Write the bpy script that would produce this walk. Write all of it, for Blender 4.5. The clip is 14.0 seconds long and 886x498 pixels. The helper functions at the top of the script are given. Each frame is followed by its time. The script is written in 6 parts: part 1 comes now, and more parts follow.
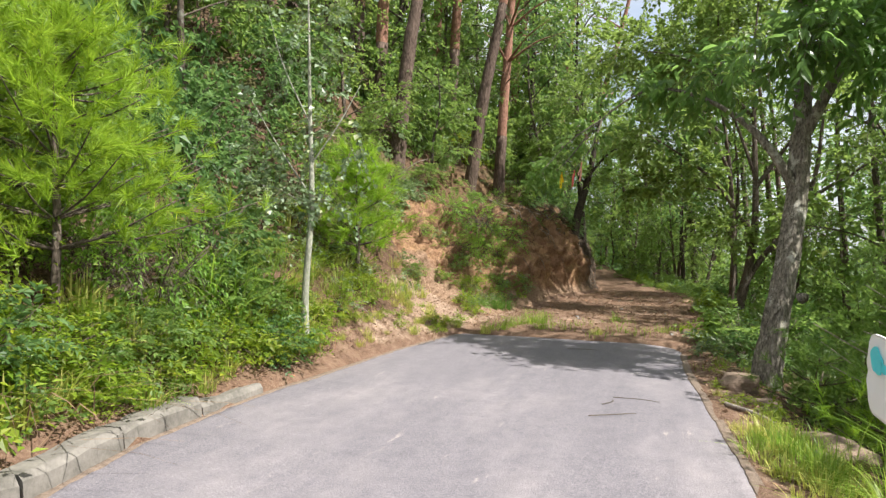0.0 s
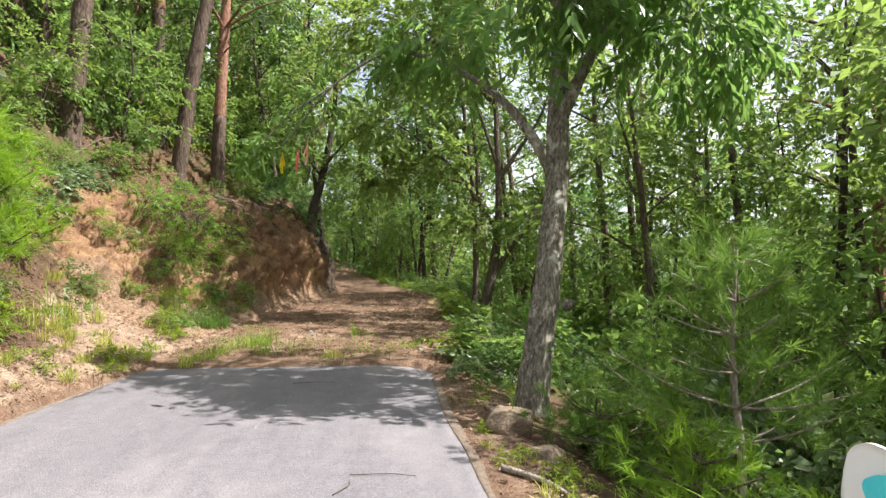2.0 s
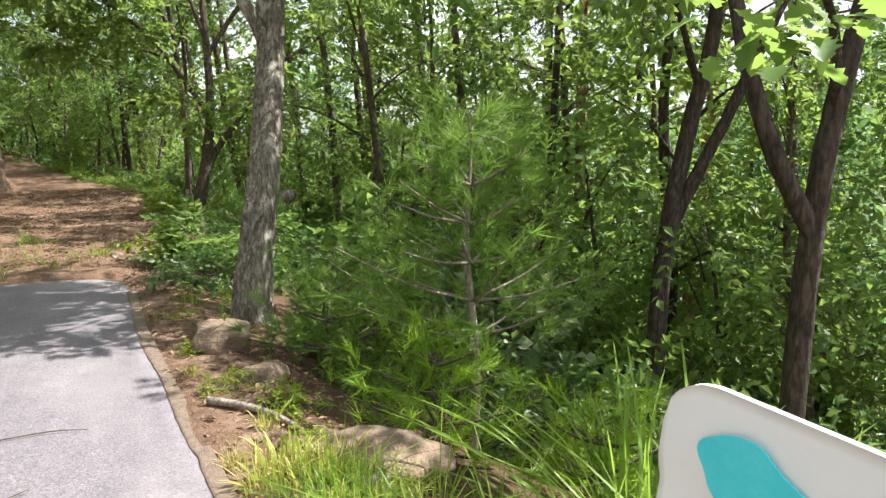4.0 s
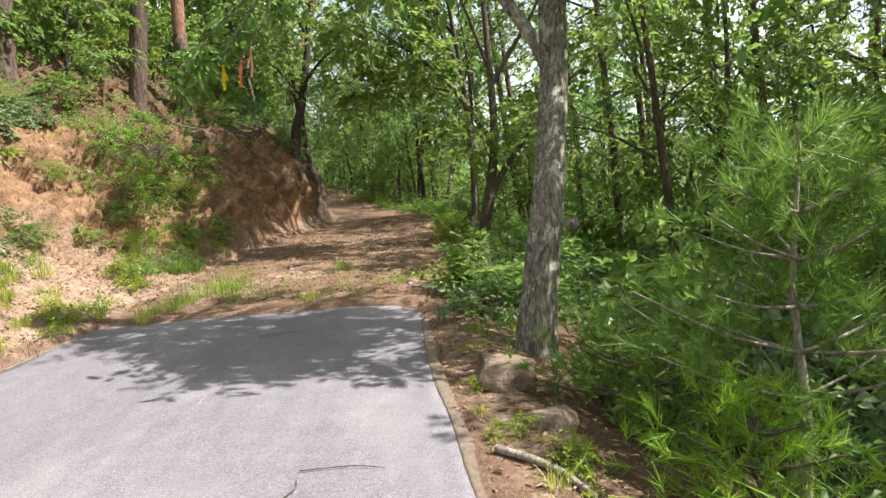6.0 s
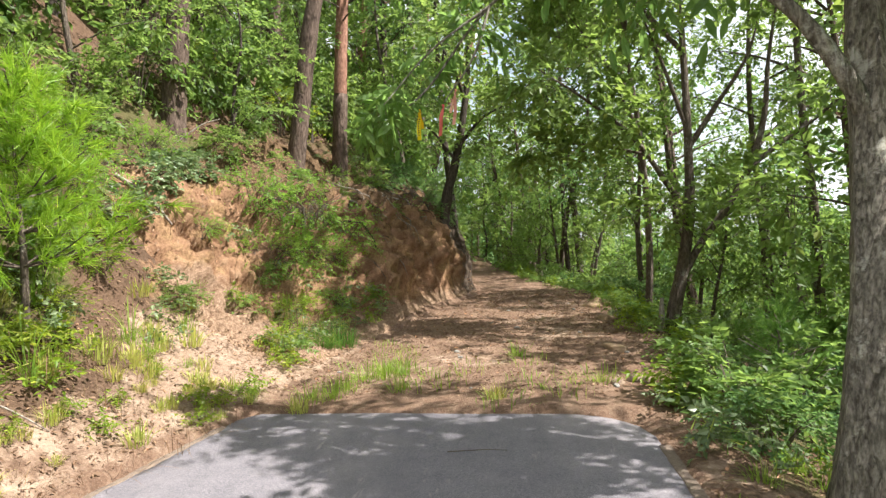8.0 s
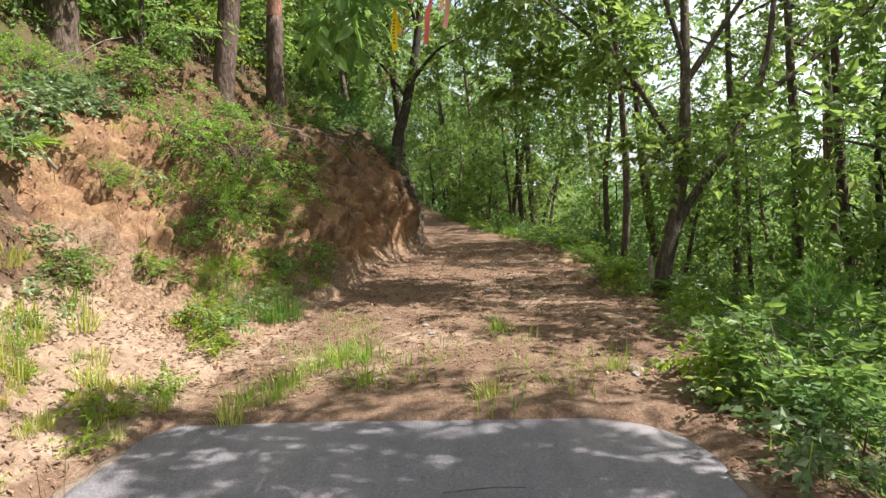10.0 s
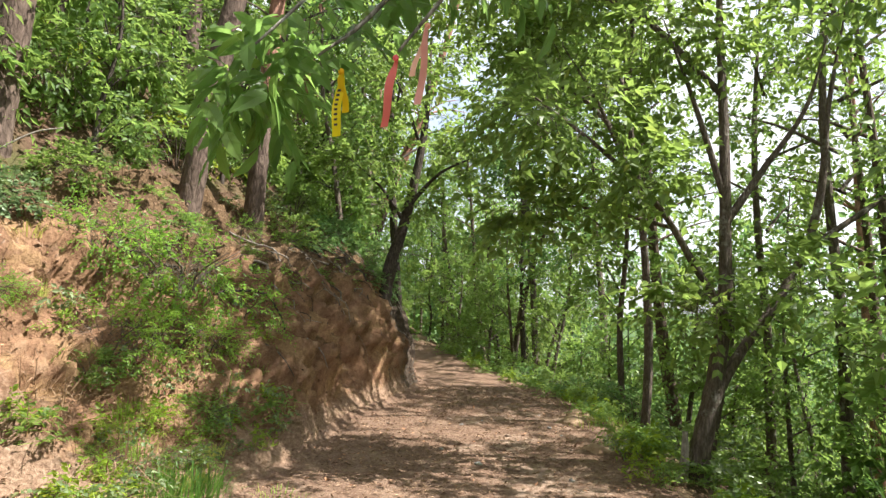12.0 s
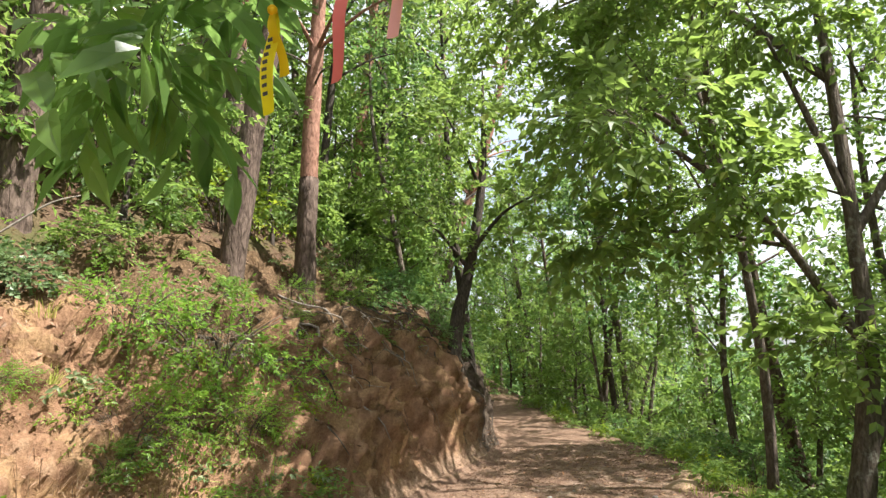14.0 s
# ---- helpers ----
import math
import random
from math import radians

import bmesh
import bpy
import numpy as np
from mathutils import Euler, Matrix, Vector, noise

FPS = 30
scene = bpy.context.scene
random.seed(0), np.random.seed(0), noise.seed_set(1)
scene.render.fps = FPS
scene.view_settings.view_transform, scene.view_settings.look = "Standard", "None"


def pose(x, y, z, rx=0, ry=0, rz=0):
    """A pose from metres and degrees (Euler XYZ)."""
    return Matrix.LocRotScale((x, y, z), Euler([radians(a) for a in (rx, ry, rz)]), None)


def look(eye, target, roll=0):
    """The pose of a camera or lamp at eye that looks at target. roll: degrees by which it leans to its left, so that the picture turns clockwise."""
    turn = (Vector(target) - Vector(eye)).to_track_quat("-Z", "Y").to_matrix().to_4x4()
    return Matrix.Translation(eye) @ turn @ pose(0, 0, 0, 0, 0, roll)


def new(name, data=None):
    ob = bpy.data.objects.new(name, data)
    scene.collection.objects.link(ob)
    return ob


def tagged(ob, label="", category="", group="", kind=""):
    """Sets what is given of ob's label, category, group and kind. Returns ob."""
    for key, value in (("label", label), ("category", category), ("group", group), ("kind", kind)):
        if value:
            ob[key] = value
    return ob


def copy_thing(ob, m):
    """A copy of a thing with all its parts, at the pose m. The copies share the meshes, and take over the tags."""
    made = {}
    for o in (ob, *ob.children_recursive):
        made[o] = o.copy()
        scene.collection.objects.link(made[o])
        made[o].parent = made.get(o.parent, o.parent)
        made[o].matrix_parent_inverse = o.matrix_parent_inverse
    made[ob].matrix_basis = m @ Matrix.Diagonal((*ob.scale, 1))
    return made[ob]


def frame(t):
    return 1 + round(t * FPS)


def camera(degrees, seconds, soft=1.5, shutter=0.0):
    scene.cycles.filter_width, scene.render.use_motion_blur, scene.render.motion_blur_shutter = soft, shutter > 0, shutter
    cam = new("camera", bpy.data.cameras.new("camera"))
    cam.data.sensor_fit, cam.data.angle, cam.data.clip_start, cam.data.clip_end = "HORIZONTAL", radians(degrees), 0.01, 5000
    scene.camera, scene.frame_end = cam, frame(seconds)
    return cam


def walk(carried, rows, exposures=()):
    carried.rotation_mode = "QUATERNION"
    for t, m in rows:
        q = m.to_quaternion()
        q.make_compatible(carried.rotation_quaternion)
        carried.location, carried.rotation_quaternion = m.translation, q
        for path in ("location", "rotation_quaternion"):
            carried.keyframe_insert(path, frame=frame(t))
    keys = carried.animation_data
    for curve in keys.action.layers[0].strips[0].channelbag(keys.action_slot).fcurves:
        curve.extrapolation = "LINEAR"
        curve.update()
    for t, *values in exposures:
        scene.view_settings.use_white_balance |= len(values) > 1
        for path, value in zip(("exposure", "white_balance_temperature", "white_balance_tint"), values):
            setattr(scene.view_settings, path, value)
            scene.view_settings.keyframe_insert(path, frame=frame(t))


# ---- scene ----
cam = camera(67.6, 14.0, 1.4)
PATH = [
    (0, (1.2, 2.942, 1.524), (0.557, 4.835, 1.514), 0.9),
    (0.5, (1.079, 3.614, 1.546), (0.708, 5.579, 1.536), -0.8),
    (1, (1.068, 4.163, 1.596), (0.837, 6.149, 1.548), -2.5),
    (1.5, (1.041, 4.754, 1.614), (0.971, 6.753, 1.623), -0.6),
    (2, (1.088, 5.305, 1.593), (1.2, 7.302, 1.578), -0.2),
    (2.5, (1.089, 5.736, 1.579), (1.308, 7.72, 1.451), 0.2),
    (3, (1.06, 5.96, 1.56), (1.404, 7.915, 1.317), -0.4),
    (3.5, (1.134, 6.066, 1.547), (1.697, 7.961, 1.245), -2.0),
    (4, (1.388, 6.133, 1.501), (2.256, 7.902, 1.159), -0.2),
    (4.2, (1.45, 6.101, 1.507), (2.361, 7.835, 1.106), -0.8),
    (6.3, (1.392, 6.649, 1.618), (1.371, 8.641, 1.439), -2.9),
    (6.5, (1.29, 6.772, 1.659), (1.257, 8.771, 1.6), -0.9),
    (7, (1.005, 7.152, 1.666), (0.778, 9.139, 1.688), 0.3),
    (7.5, (0.679, 7.546, 1.639), (0.366, 9.522, 1.645), 0.4),
    (7.7, (0.584, 7.723, 1.644), (0.303, 9.703, 1.636), -1.3),
    (9.8, (0.022, 9.345, 1.658), (-0.149, 11.327, 1.456), -2.1),
    (10, (-0.023, 9.507, 1.685), (-0.102, 11.495, 1.478), -1.8),
    (10.5, (-0.073, 9.914, 1.744), (-0.061, 11.898, 1.496), -1.9),
    (11, (-0.034, 10.387, 1.81), (-0.104, 12.385, 1.775), -3.1),
    (11.3, (0.065, 10.683, 1.788), (-0.006, 12.681, 1.747), -1.6),
    (11.5, (0.075, 10.87, 1.813), (0.145, 12.869, 1.858), 0.0),
    (12, (0.082, 11.169, 1.855), (-0.005, 13.16, 2.024), 1.9),
    (12.5, (0.12, 11.464, 1.883), (-0.085, 13.44, 2.114), 3.4),
    (13, (0.183, 11.786, 1.874), (-0.024, 13.755, 2.159), 1.7),
    (13.5, (0.175, 12.043, 1.903), (-0.153, 14.006, 2.104), -0.4),
    (14, (0.155, 12.251, 1.925), (-0.154, 14.201, 2.244), -2.1),
]
walk(cam, [(t, look(eye, target, roll)) for t, eye, target, roll in PATH], [(0, 1.05), (1.5, 1.15), (2.5, 1.38), (4, 1.42), (6.5, 1.3), (7, 1.38), (7.7, 1.4), (10.5, 1.28), (11.5, 1.36), (12.3, 1.54), (14, 1.54)])

# ---- light ----
SUN_TO = Vector((0.60, -0.05, 0.80)).normalized()
world = bpy.data.worlds.new("world")
scene.world = world
world.use_nodes = True
wn = world.node_tree
sky = wn.nodes.new("ShaderNodeTexSky")
sky.sky_type, sky.sun_disc = "NISHITA", False
sky.sun_elevation = math.asin(SUN_TO.z)
sky.sun_rotation = math.atan2(SUN_TO.x, SUN_TO.y)
sky.air_density, sky.dust_density = 1.0, 3.0
# broken bright cloud over the whole sky
sky_way = wn.nodes.new("ShaderNodeTexCoord")
cloud_noise = wn.nodes.new("ShaderNodeTexNoise")
cloud_noise.inputs["Scale"].default_value, cloud_noise.inputs["Detail"].default_value = 2.6, 6.0
cloud_edge = wn.nodes.new("ShaderNodeMapRange")
cloud_edge.inputs["From Min"].default_value, cloud_edge.inputs["From Max"].default_value = 0.38, 0.58
cloud_edge.inputs["To Min"].default_value, cloud_edge.inputs["To Max"].default_value = 0.30, 1.0
cloud_mix = wn.nodes.new("ShaderNodeMix")
cloud_mix.data_type = "RGBA"
cloud_mix.inputs[7].default_value = (5.6, 5.75, 6.0, 1)
wn.links.new(sky_way.outputs["Generated"], cloud_noise.inputs["Vector"])
wn.links.new(cloud_noise.outputs["Fac"], cloud_edge.inputs["Value"])
wn.links.new(cloud_edge.outputs["Result"], cloud_mix.inputs[0])
wn.links.new(sky.outputs[0], cloud_mix.inputs[6])
wn.links.new(cloud_mix.outputs[2], wn.nodes["Background"].inputs[0])
wn.nodes["Background"].inputs[1].default_value = 0.10
sun_data = bpy.data.lights.new("sun", "SUN")
sun_data.energy, sun_data.angle, sun_data.color = 5.0, radians(0.6), (1.0, 0.965, 0.92)
sun = new("sun", sun_data)
sun.matrix_world = look(SUN_TO * 60, (0, 0, 0))


# ---- materials ----
def material(name):
    m = bpy.data.materials.new(name)
    m.use_nodes = True
    nt = m.node_tree
    return m, nt, nt.nodes["Principled BSDF"]


def node(nt, kind, **values):
    n = nt.nodes.new(kind)
    for key, value in values.items():
        n.inputs[key].default_value = value
    return n


def ramp(nt, source, stops):
    r = nt.nodes.new("ShaderNodeValToRGB")
    while len(r.color_ramp.elements) < len(stops):
        r.color_ramp.elements.new(0.5)
    for e, (p, c) in zip(r.color_ramp.elements, stops):
        e.position, e.color = p, (*c, 1)
    nt.links.new(source, r.inputs[0])
    return r.outputs[0]


def mix(nt, factor, a, b, blend="MIX"):
    m = nt.nodes.new("ShaderNodeMix")
    m.data_type, m.blend_type = "RGBA", blend
    for socket, value in ((m.inputs[0], factor), (m.inputs[6], a), (m.inputs[7], b)):
        if isinstance(value, (int, float)):
            socket.default_value = value
        elif isinstance(value, tuple):
            socket.default_value = (*value, 1)
        else:
            nt.links.new(value, socket)
    return m.outputs[2]


def noise_tex(nt, scale, detail=4.0, stretch=None, rough=0.6):
    n = node(nt, "ShaderNodeTexNoise", Scale=scale, Detail=detail, Roughness=rough)
    c = nt.nodes.new("ShaderNodeTexCoord")
    if stretch:
        mp = nt.nodes.new("ShaderNodeMapping")
        mp.inputs["Scale"].default_value = stretch
        nt.links.new(c.outputs["Object"], mp.inputs[0])
        nt.links.new(mp.outputs[0], n.inputs["Vector"])
    else:
        nt.links.new(c.outputs["Object"], n.inputs["Vector"])
    return n.outputs["Fac"]


def bump(nt, bsdf, height, strength=0.5, distance=0.02):
    b = nt.nodes.new("ShaderNodeBump")
    b.inputs["Strength"].default_value, b.inputs["Distance"].default_value = strength, distance
    nt.links.new(height, b.inputs["Height"])
    nt.links.new(b.outputs[0], bsdf.inputs["Normal"])


def leaf_material(name, dark, mid, light, glow, through_share=0.5, rough=0.45):
    m, nt, b = material(name)
    dark, light = tuple(0.7 * c for c in dark), tuple(1.25 * c for c in light)
    geo = nt.nodes.new("ShaderNodeNewGeometry")
    info = nt.nodes.new("ShaderNodeObjectInfo")
    col = ramp(nt, geo.outputs["Random Per Island"], [(0.0, dark), (0.5, mid), (0.93, light), (1.0, (light[0] * 1.7, light[1] * 1.25, light[2]))])
    patch = noise_tex(nt, 1.3, 2.0)
    col = mix(nt, 0.35, col, ramp(nt, patch, [(0.3, (dark[0] * 1.1, dark[1] * 1.1, dark[2])), (0.7, light)]))
    hue = nt.nodes.new("ShaderNodeHueSaturation")
    mul = nt.nodes.new("ShaderNodeMath")
    mul.operation = "MULTIPLY_ADD"
    mul.inputs[1].default_value, mul.inputs[2].default_value = 0.035, 0.485
    nt.links.new(info.outputs["Random"], mul.inputs[0])
    nt.links.new(mul.outputs[0], hue.inputs["Hue"])
    nt.links.new(col, hue.inputs["Color"])
    nt.links.new(hue.outputs[0], b.inputs["Base Color"])
    b.inputs["Roughness"].default_value = rough
    b.inputs["Specular IOR Level"].default_value = 0.35
    t = nt.nodes.new("ShaderNodeBsdfTranslucent")
    nt.links.new(mix(nt, 0.5, hue.outputs[0], glow), t.inputs[0])
    ms = nt.nodes.new("ShaderNodeMixShader")
    ms.inputs[0].default_value = through_share
    nt.links.new(b.outputs[0], ms.inputs[1])
    nt.links.new(t.outputs[0], ms.inputs[2])
    nt.links.new(ms.outputs[0], nt.nodes["Material Output"].inputs[0])
    return m


LEAF = leaf_material("broad_leaf", (0.050, 0.104, 0.019), (0.098, 0.177, 0.038), (0.172, 0.258, 0.063), (0.41, 0.57, 0.125), 0.54)
LEAF_DEEP = leaf_material("deep_leaf", (0.042, 0.098, 0.026), (0.078, 0.155, 0.048), (0.125, 0.210, 0.068), (0.30, 0.49, 0.14), 0.52)
LEAF_PALE = leaf_material("pale_leaf", (0.080, 0.130, 0.045), (0.130, 0.190, 0.080), (0.230, 0.280, 0.150), (0.24, 0.36, 0.10), 0.35, 0.4)
LEAF_LIME = leaf_material("lime_leaf", (0.085, 0.150, 0.014), (0.160, 0.250, 0.024), (0.280, 0.330, 0.036), (0.42, 0.56, 0.04), 0.55)
LEAF_CHESTNUT = leaf_material("chestnut_leaf", (0.040, 0.095, 0.022), (0.075, 0.155, 0.034), (0.125, 0.205, 0.046), (0.36, 0.57, 0.14), 0.6, 0.32)
LEAF_GREY = leaf_material("poplar_leaf", (0.090, 0.140, 0.060), (0.150, 0.210, 0.100), (0.250, 0.300, 0.180), (0.26, 0.36, 0.12), 0.3, 0.4)
LEAF_FEATHER = leaf_material("feather_leaf", (0.075, 0.150, 0.024), (0.135, 0.250, 0.040), (0.220, 0.340, 0.060), (0.40, 0.66, 0.07), 0.55)
NEEDLE = leaf_material("pine_needle", (0.030, 0.065, 0.020), (0.050, 0.100, 0.030), (0.080, 0.135, 0.040), (0.12, 0.22, 0.05), 0.3)
NEEDLE_YOUNG = leaf_material("young_pine_needle", (0.110, 0.200, 0.014), (0.190, 0.320, 0.022), (0.300, 0.430, 0.040), (0.46, 0.66, 0.05), 0.45)
NEEDLE_SOFT = leaf_material("soft_pine_needle", (0.052, 0.115, 0.020), (0.092, 0.180, 0.032), (0.155, 0.255, 0.048), (0.27, 0.44, 0.07), 0.45)
GRASS = leaf_material("grass_blade", (0.090, 0.180, 0.020), (0.170, 0.290, 0.034), (0.310, 0.380, 0.070), (0.40, 0.58, 0.07), 0.5)
GRASS_DRY = leaf_material("dry_grass", (0.240, 0.290, 0.045), (0.400, 0.430, 0.085), (0.540, 0.500, 0.170), (0.62, 0.66, 0.14), 0.5)
LITTER = leaf_material("leaf_litter", (0.100, 0.055, 0.033), (0.190, 0.112, 0.066), (0.300, 0.200, 0.125), (0.26, 0.14, 0.05), 0.15, 0.7)


def bark_material(name, dark, mid, light, scale=9.0, stretch=(1, 1, 0.22), lichen=None, depth=0.03):
    m, nt, b = material(name)
    n1 = noise_tex(nt, scale, 6.0, stretch, 0.7)
    n2 = noise_tex(nt, scale * 3.4, 4.0, (1, 1, 0.35))
    v = node(nt, "ShaderNodeTexVoronoi", Scale=scale * 1.5)
    v.feature = "DISTANCE_TO_EDGE"
    c = nt.nodes.new("ShaderNodeTexCoord")
    mp = nt.nodes.new("ShaderNodeMapping")
    mp.inputs["Scale"].default_value = (1, 1, stretch[2] * 0.9)
    warp = mix(nt, 0.12, c.outputs["Object"], n1, "ADD")
    nt.links.new(warp, mp.inputs[0])
    nt.links.new(mp.outputs[0], v.inputs["Vector"])
    crack = ramp(nt, v.outputs["Distance"], [(0.0, (0, 0, 0)), (0.16, (1, 1, 1))])
    col = ramp(nt, n1, [(0.32, dark), (0.52, mid), (0.72, light)])
    col = mix(nt, 0.55, col, ramp(nt, n2, [(0.35, dark), (0.65, light)]))
    col = mix(nt, mix(nt, 0.42, (1.0, 1.0, 1.0), crack), dark, col)
    if lichen:
        spots = ramp(nt, noise_tex(nt, 3.0, 5.0, None, 0.75), [(0.56, (0, 0, 0)), (0.64, (1, 1, 1))])
        col = mix(nt, spots, col, lichen)
    nt.links.new(col, b.inputs["Base Color"])
    b.inputs["Roughness"].default_value = 0.9
    b.inputs["Specular IOR Level"].default_value = 0.2
    bump(nt, b, mix(nt, 0.7, crack, n2), 0.8, depth)
    return m


BARK_CHESTNUT = bark_material("chestnut_bark", (0.050, 0.042, 0.032), (0.195, 0.170, 0.132), (0.410, 0.370, 0.300), 13, (1, 1, 0.13), (0.46, 0.44, 0.37), 0.035)
BARK_DARK = bark_material("dark_bark", (0.025, 0.020, 0.016), (0.065, 0.050, 0.040), (0.130, 0.105, 0.085), 12)
BARK_BROWN = bark_material("brown_bark", (0.050, 0.036, 0.027), (0.120, 0.092, 0.070), (0.210, 0.170, 0.135), 12, (1, 1, 0.25), (0.24, 0.23, 0.19))
BARK_PINE = bark_material("pine_bark", (0.042, 0.028, 0.021), (0.110, 0.076, 0.058), (0.205, 0.150, 0.118), 8, (1, 1, 0.3), None, 0.04)
BARK_RED = bark_material("red_pine_bark", (0.140, 0.065, 0.045), (0.300, 0.150, 0.100), (0.430, 0.250, 0.180), 9, (1, 1, 0.4), None, 0.02)
BARK_PALE = bark_material("pale_bark", (0.160, 0.170, 0.120), (0.330, 0.330, 0.260), (0.480, 0.470, 0.390), 14, (1, 1, 0.5), None, 0.008)
TWIG = bark_material("twig_bark", (0.050, 0.038, 0.028), (0.110, 0.085, 0.062), (0.190, 0.155, 0.120), 20, (1, 1, 0.4), None, 0.005)
DEADWOOD = bark_material("dead_wood", (0.130, 0.105, 0.085), (0.280, 0.235, 0.195), (0.440, 0.390, 0.330), 16, (1, 1, 0.2), None, 0.01)


def ground_material():
    m, nt, b = material("forest_soil")
    zone = nt.nodes.new("ShaderNodeVertexColor")
    zone.layer_name = "zone"
    sep = nt.nodes.new("ShaderNodeSeparateColor")
    nt.links.new(zone.outputs[0], sep.inputs[0])
    big, med = noise_tex(nt, 0.7, 4.0), noise_tex(nt, 4.5, 6.0, None, 0.7)
    fine, grit = noise_tex(nt, 28.0, 5.0, None, 0.75), noise_tex(nt, 95.0, 3.0)
    litter = ramp(nt, fine, [(0.28, (0.060, 0.034, 0.022)), (0.47, (0.150, 0.088, 0.056)), (0.62, (0.250, 0.160, 0.105)), (0.76, (0.380, 0.275, 0.190))])
    path = ramp(nt, med, [(0.30, (0.085, 0.051, 0.035)), (0.50, (0.165, 0.104, 0.072)), (0.68, (0.300, 0.212, 0.150))])
    path = mix(nt, 0.5, path, litter)
    path = mix(nt, ramp(nt, grit, [(0.62, (0, 0, 0)), (0.70, (0.7, 0.7, 0.7))]), path, (0.40, 0.33, 0.26))
    streak = noise_tex(nt, 3.2, 8.0, (1.0, 1.0, 1.5), 0.75)
    soil = ramp(nt, streak, [(0.28, (0.060, 0.034, 0.022)), (0.42, (0.190, 0.102, 0.056)), (0.53, (0.340, 0.200, 0.112)), (0.64, (0.470, 0.320, 0.180)), (0.78, (0.620, 0.480, 0.320))])
    soil = mix(nt, 0.35, soil, ramp(nt, fine, [(0.3, (0.10, 0.045, 0.026)), (0.7, (0.44, 0.26, 0.15))]))
    sand = ramp(nt, fine, [(0.28, (0.095, 0.056, 0.038)), (0.42, (0.200, 0.132, 0.092)), (0.60, (0.330, 0.238, 0.172)), (0.80, (0.495, 0.390, 0.300))])
    sand = mix(nt, 0.55, sand, ramp(nt, med, [(0.30, (0.160, 0.100, 0.068)), (0.52, (0.310, 0.218, 0.155)), (0.72, (0.460, 0.355, 0.265))]))
    floor = ramp(nt, med, [(0.3, (0.035, 0.023, 0.015)), (0.55, (0.085, 0.053, 0.034)), (0.75, (0.160, 0.100, 0.062))])
    floor = mix(nt, 0.35, floor, litter)
    floor = mix(nt, ramp(nt, big, [(0.50, (0, 0, 0)), (0.62, (0.6, 0.6, 0.6))]), floor, (0.070, 0.085, 0.025))
    wob = nt.nodes.new("ShaderNodeMath")
    wob.operation = "MULTIPLY_ADD"
    wob.inputs[1].default_value, wob.inputs[2].default_value = 1.3, -0.65
    nt.links.new(med, wob.inputs[0])

    def edge(channel):
        s = nt.nodes.new("ShaderNodeMath")
        s.operation = "ADD"
        nt.links.new(sep.outputs[channel], s.inputs[0])
        nt.links.new(wob.outputs[0], s.inputs[1])
        return ramp(nt, s.outputs[0], [(0.32, (0, 0, 0)), (0.62, (1, 1, 1))])
    col = mix(nt, edge(0), floor, path)
    col = mix(nt, edge(1), col, soil)
    col = mix(nt, edge(2), col, sand)
    # the wooded hills far off
    co = nt.nodes.new("ShaderNodeTexCoord")
    ln = nt.nodes.new("ShaderNodeVectorMath")
    ln.operation = "LENGTH"
    nt.links.new(co.outputs["Object"], ln.inputs[0])
    mr = nt.nodes.new("ShaderNodeMapRange")
    mr.inputs["From Min"].default_value, mr.inputs["From Max"].default_value = 45, 90
    nt.links.new(ln.outputs["Value"], mr.inputs["Value"])
    woods = ramp(nt, noise_tex(nt, 0.12, 8.0, None, 0.75), [(0.35, (0.020, 0.045, 0.015)), (0.65, (0.080, 0.130, 0.040))])
    col = mix(nt, mr.outputs["Result"], col, woods)
    nt.links.new(col, b.inputs["Base Color"])
    b.inputs["Roughness"].default_value = 0.95
    b.inputs["Specular IOR Level"].default_value = 0.15
    bump(nt, b, mix(nt, 0.5, fine, med), 0.9, 0.06)
    return m


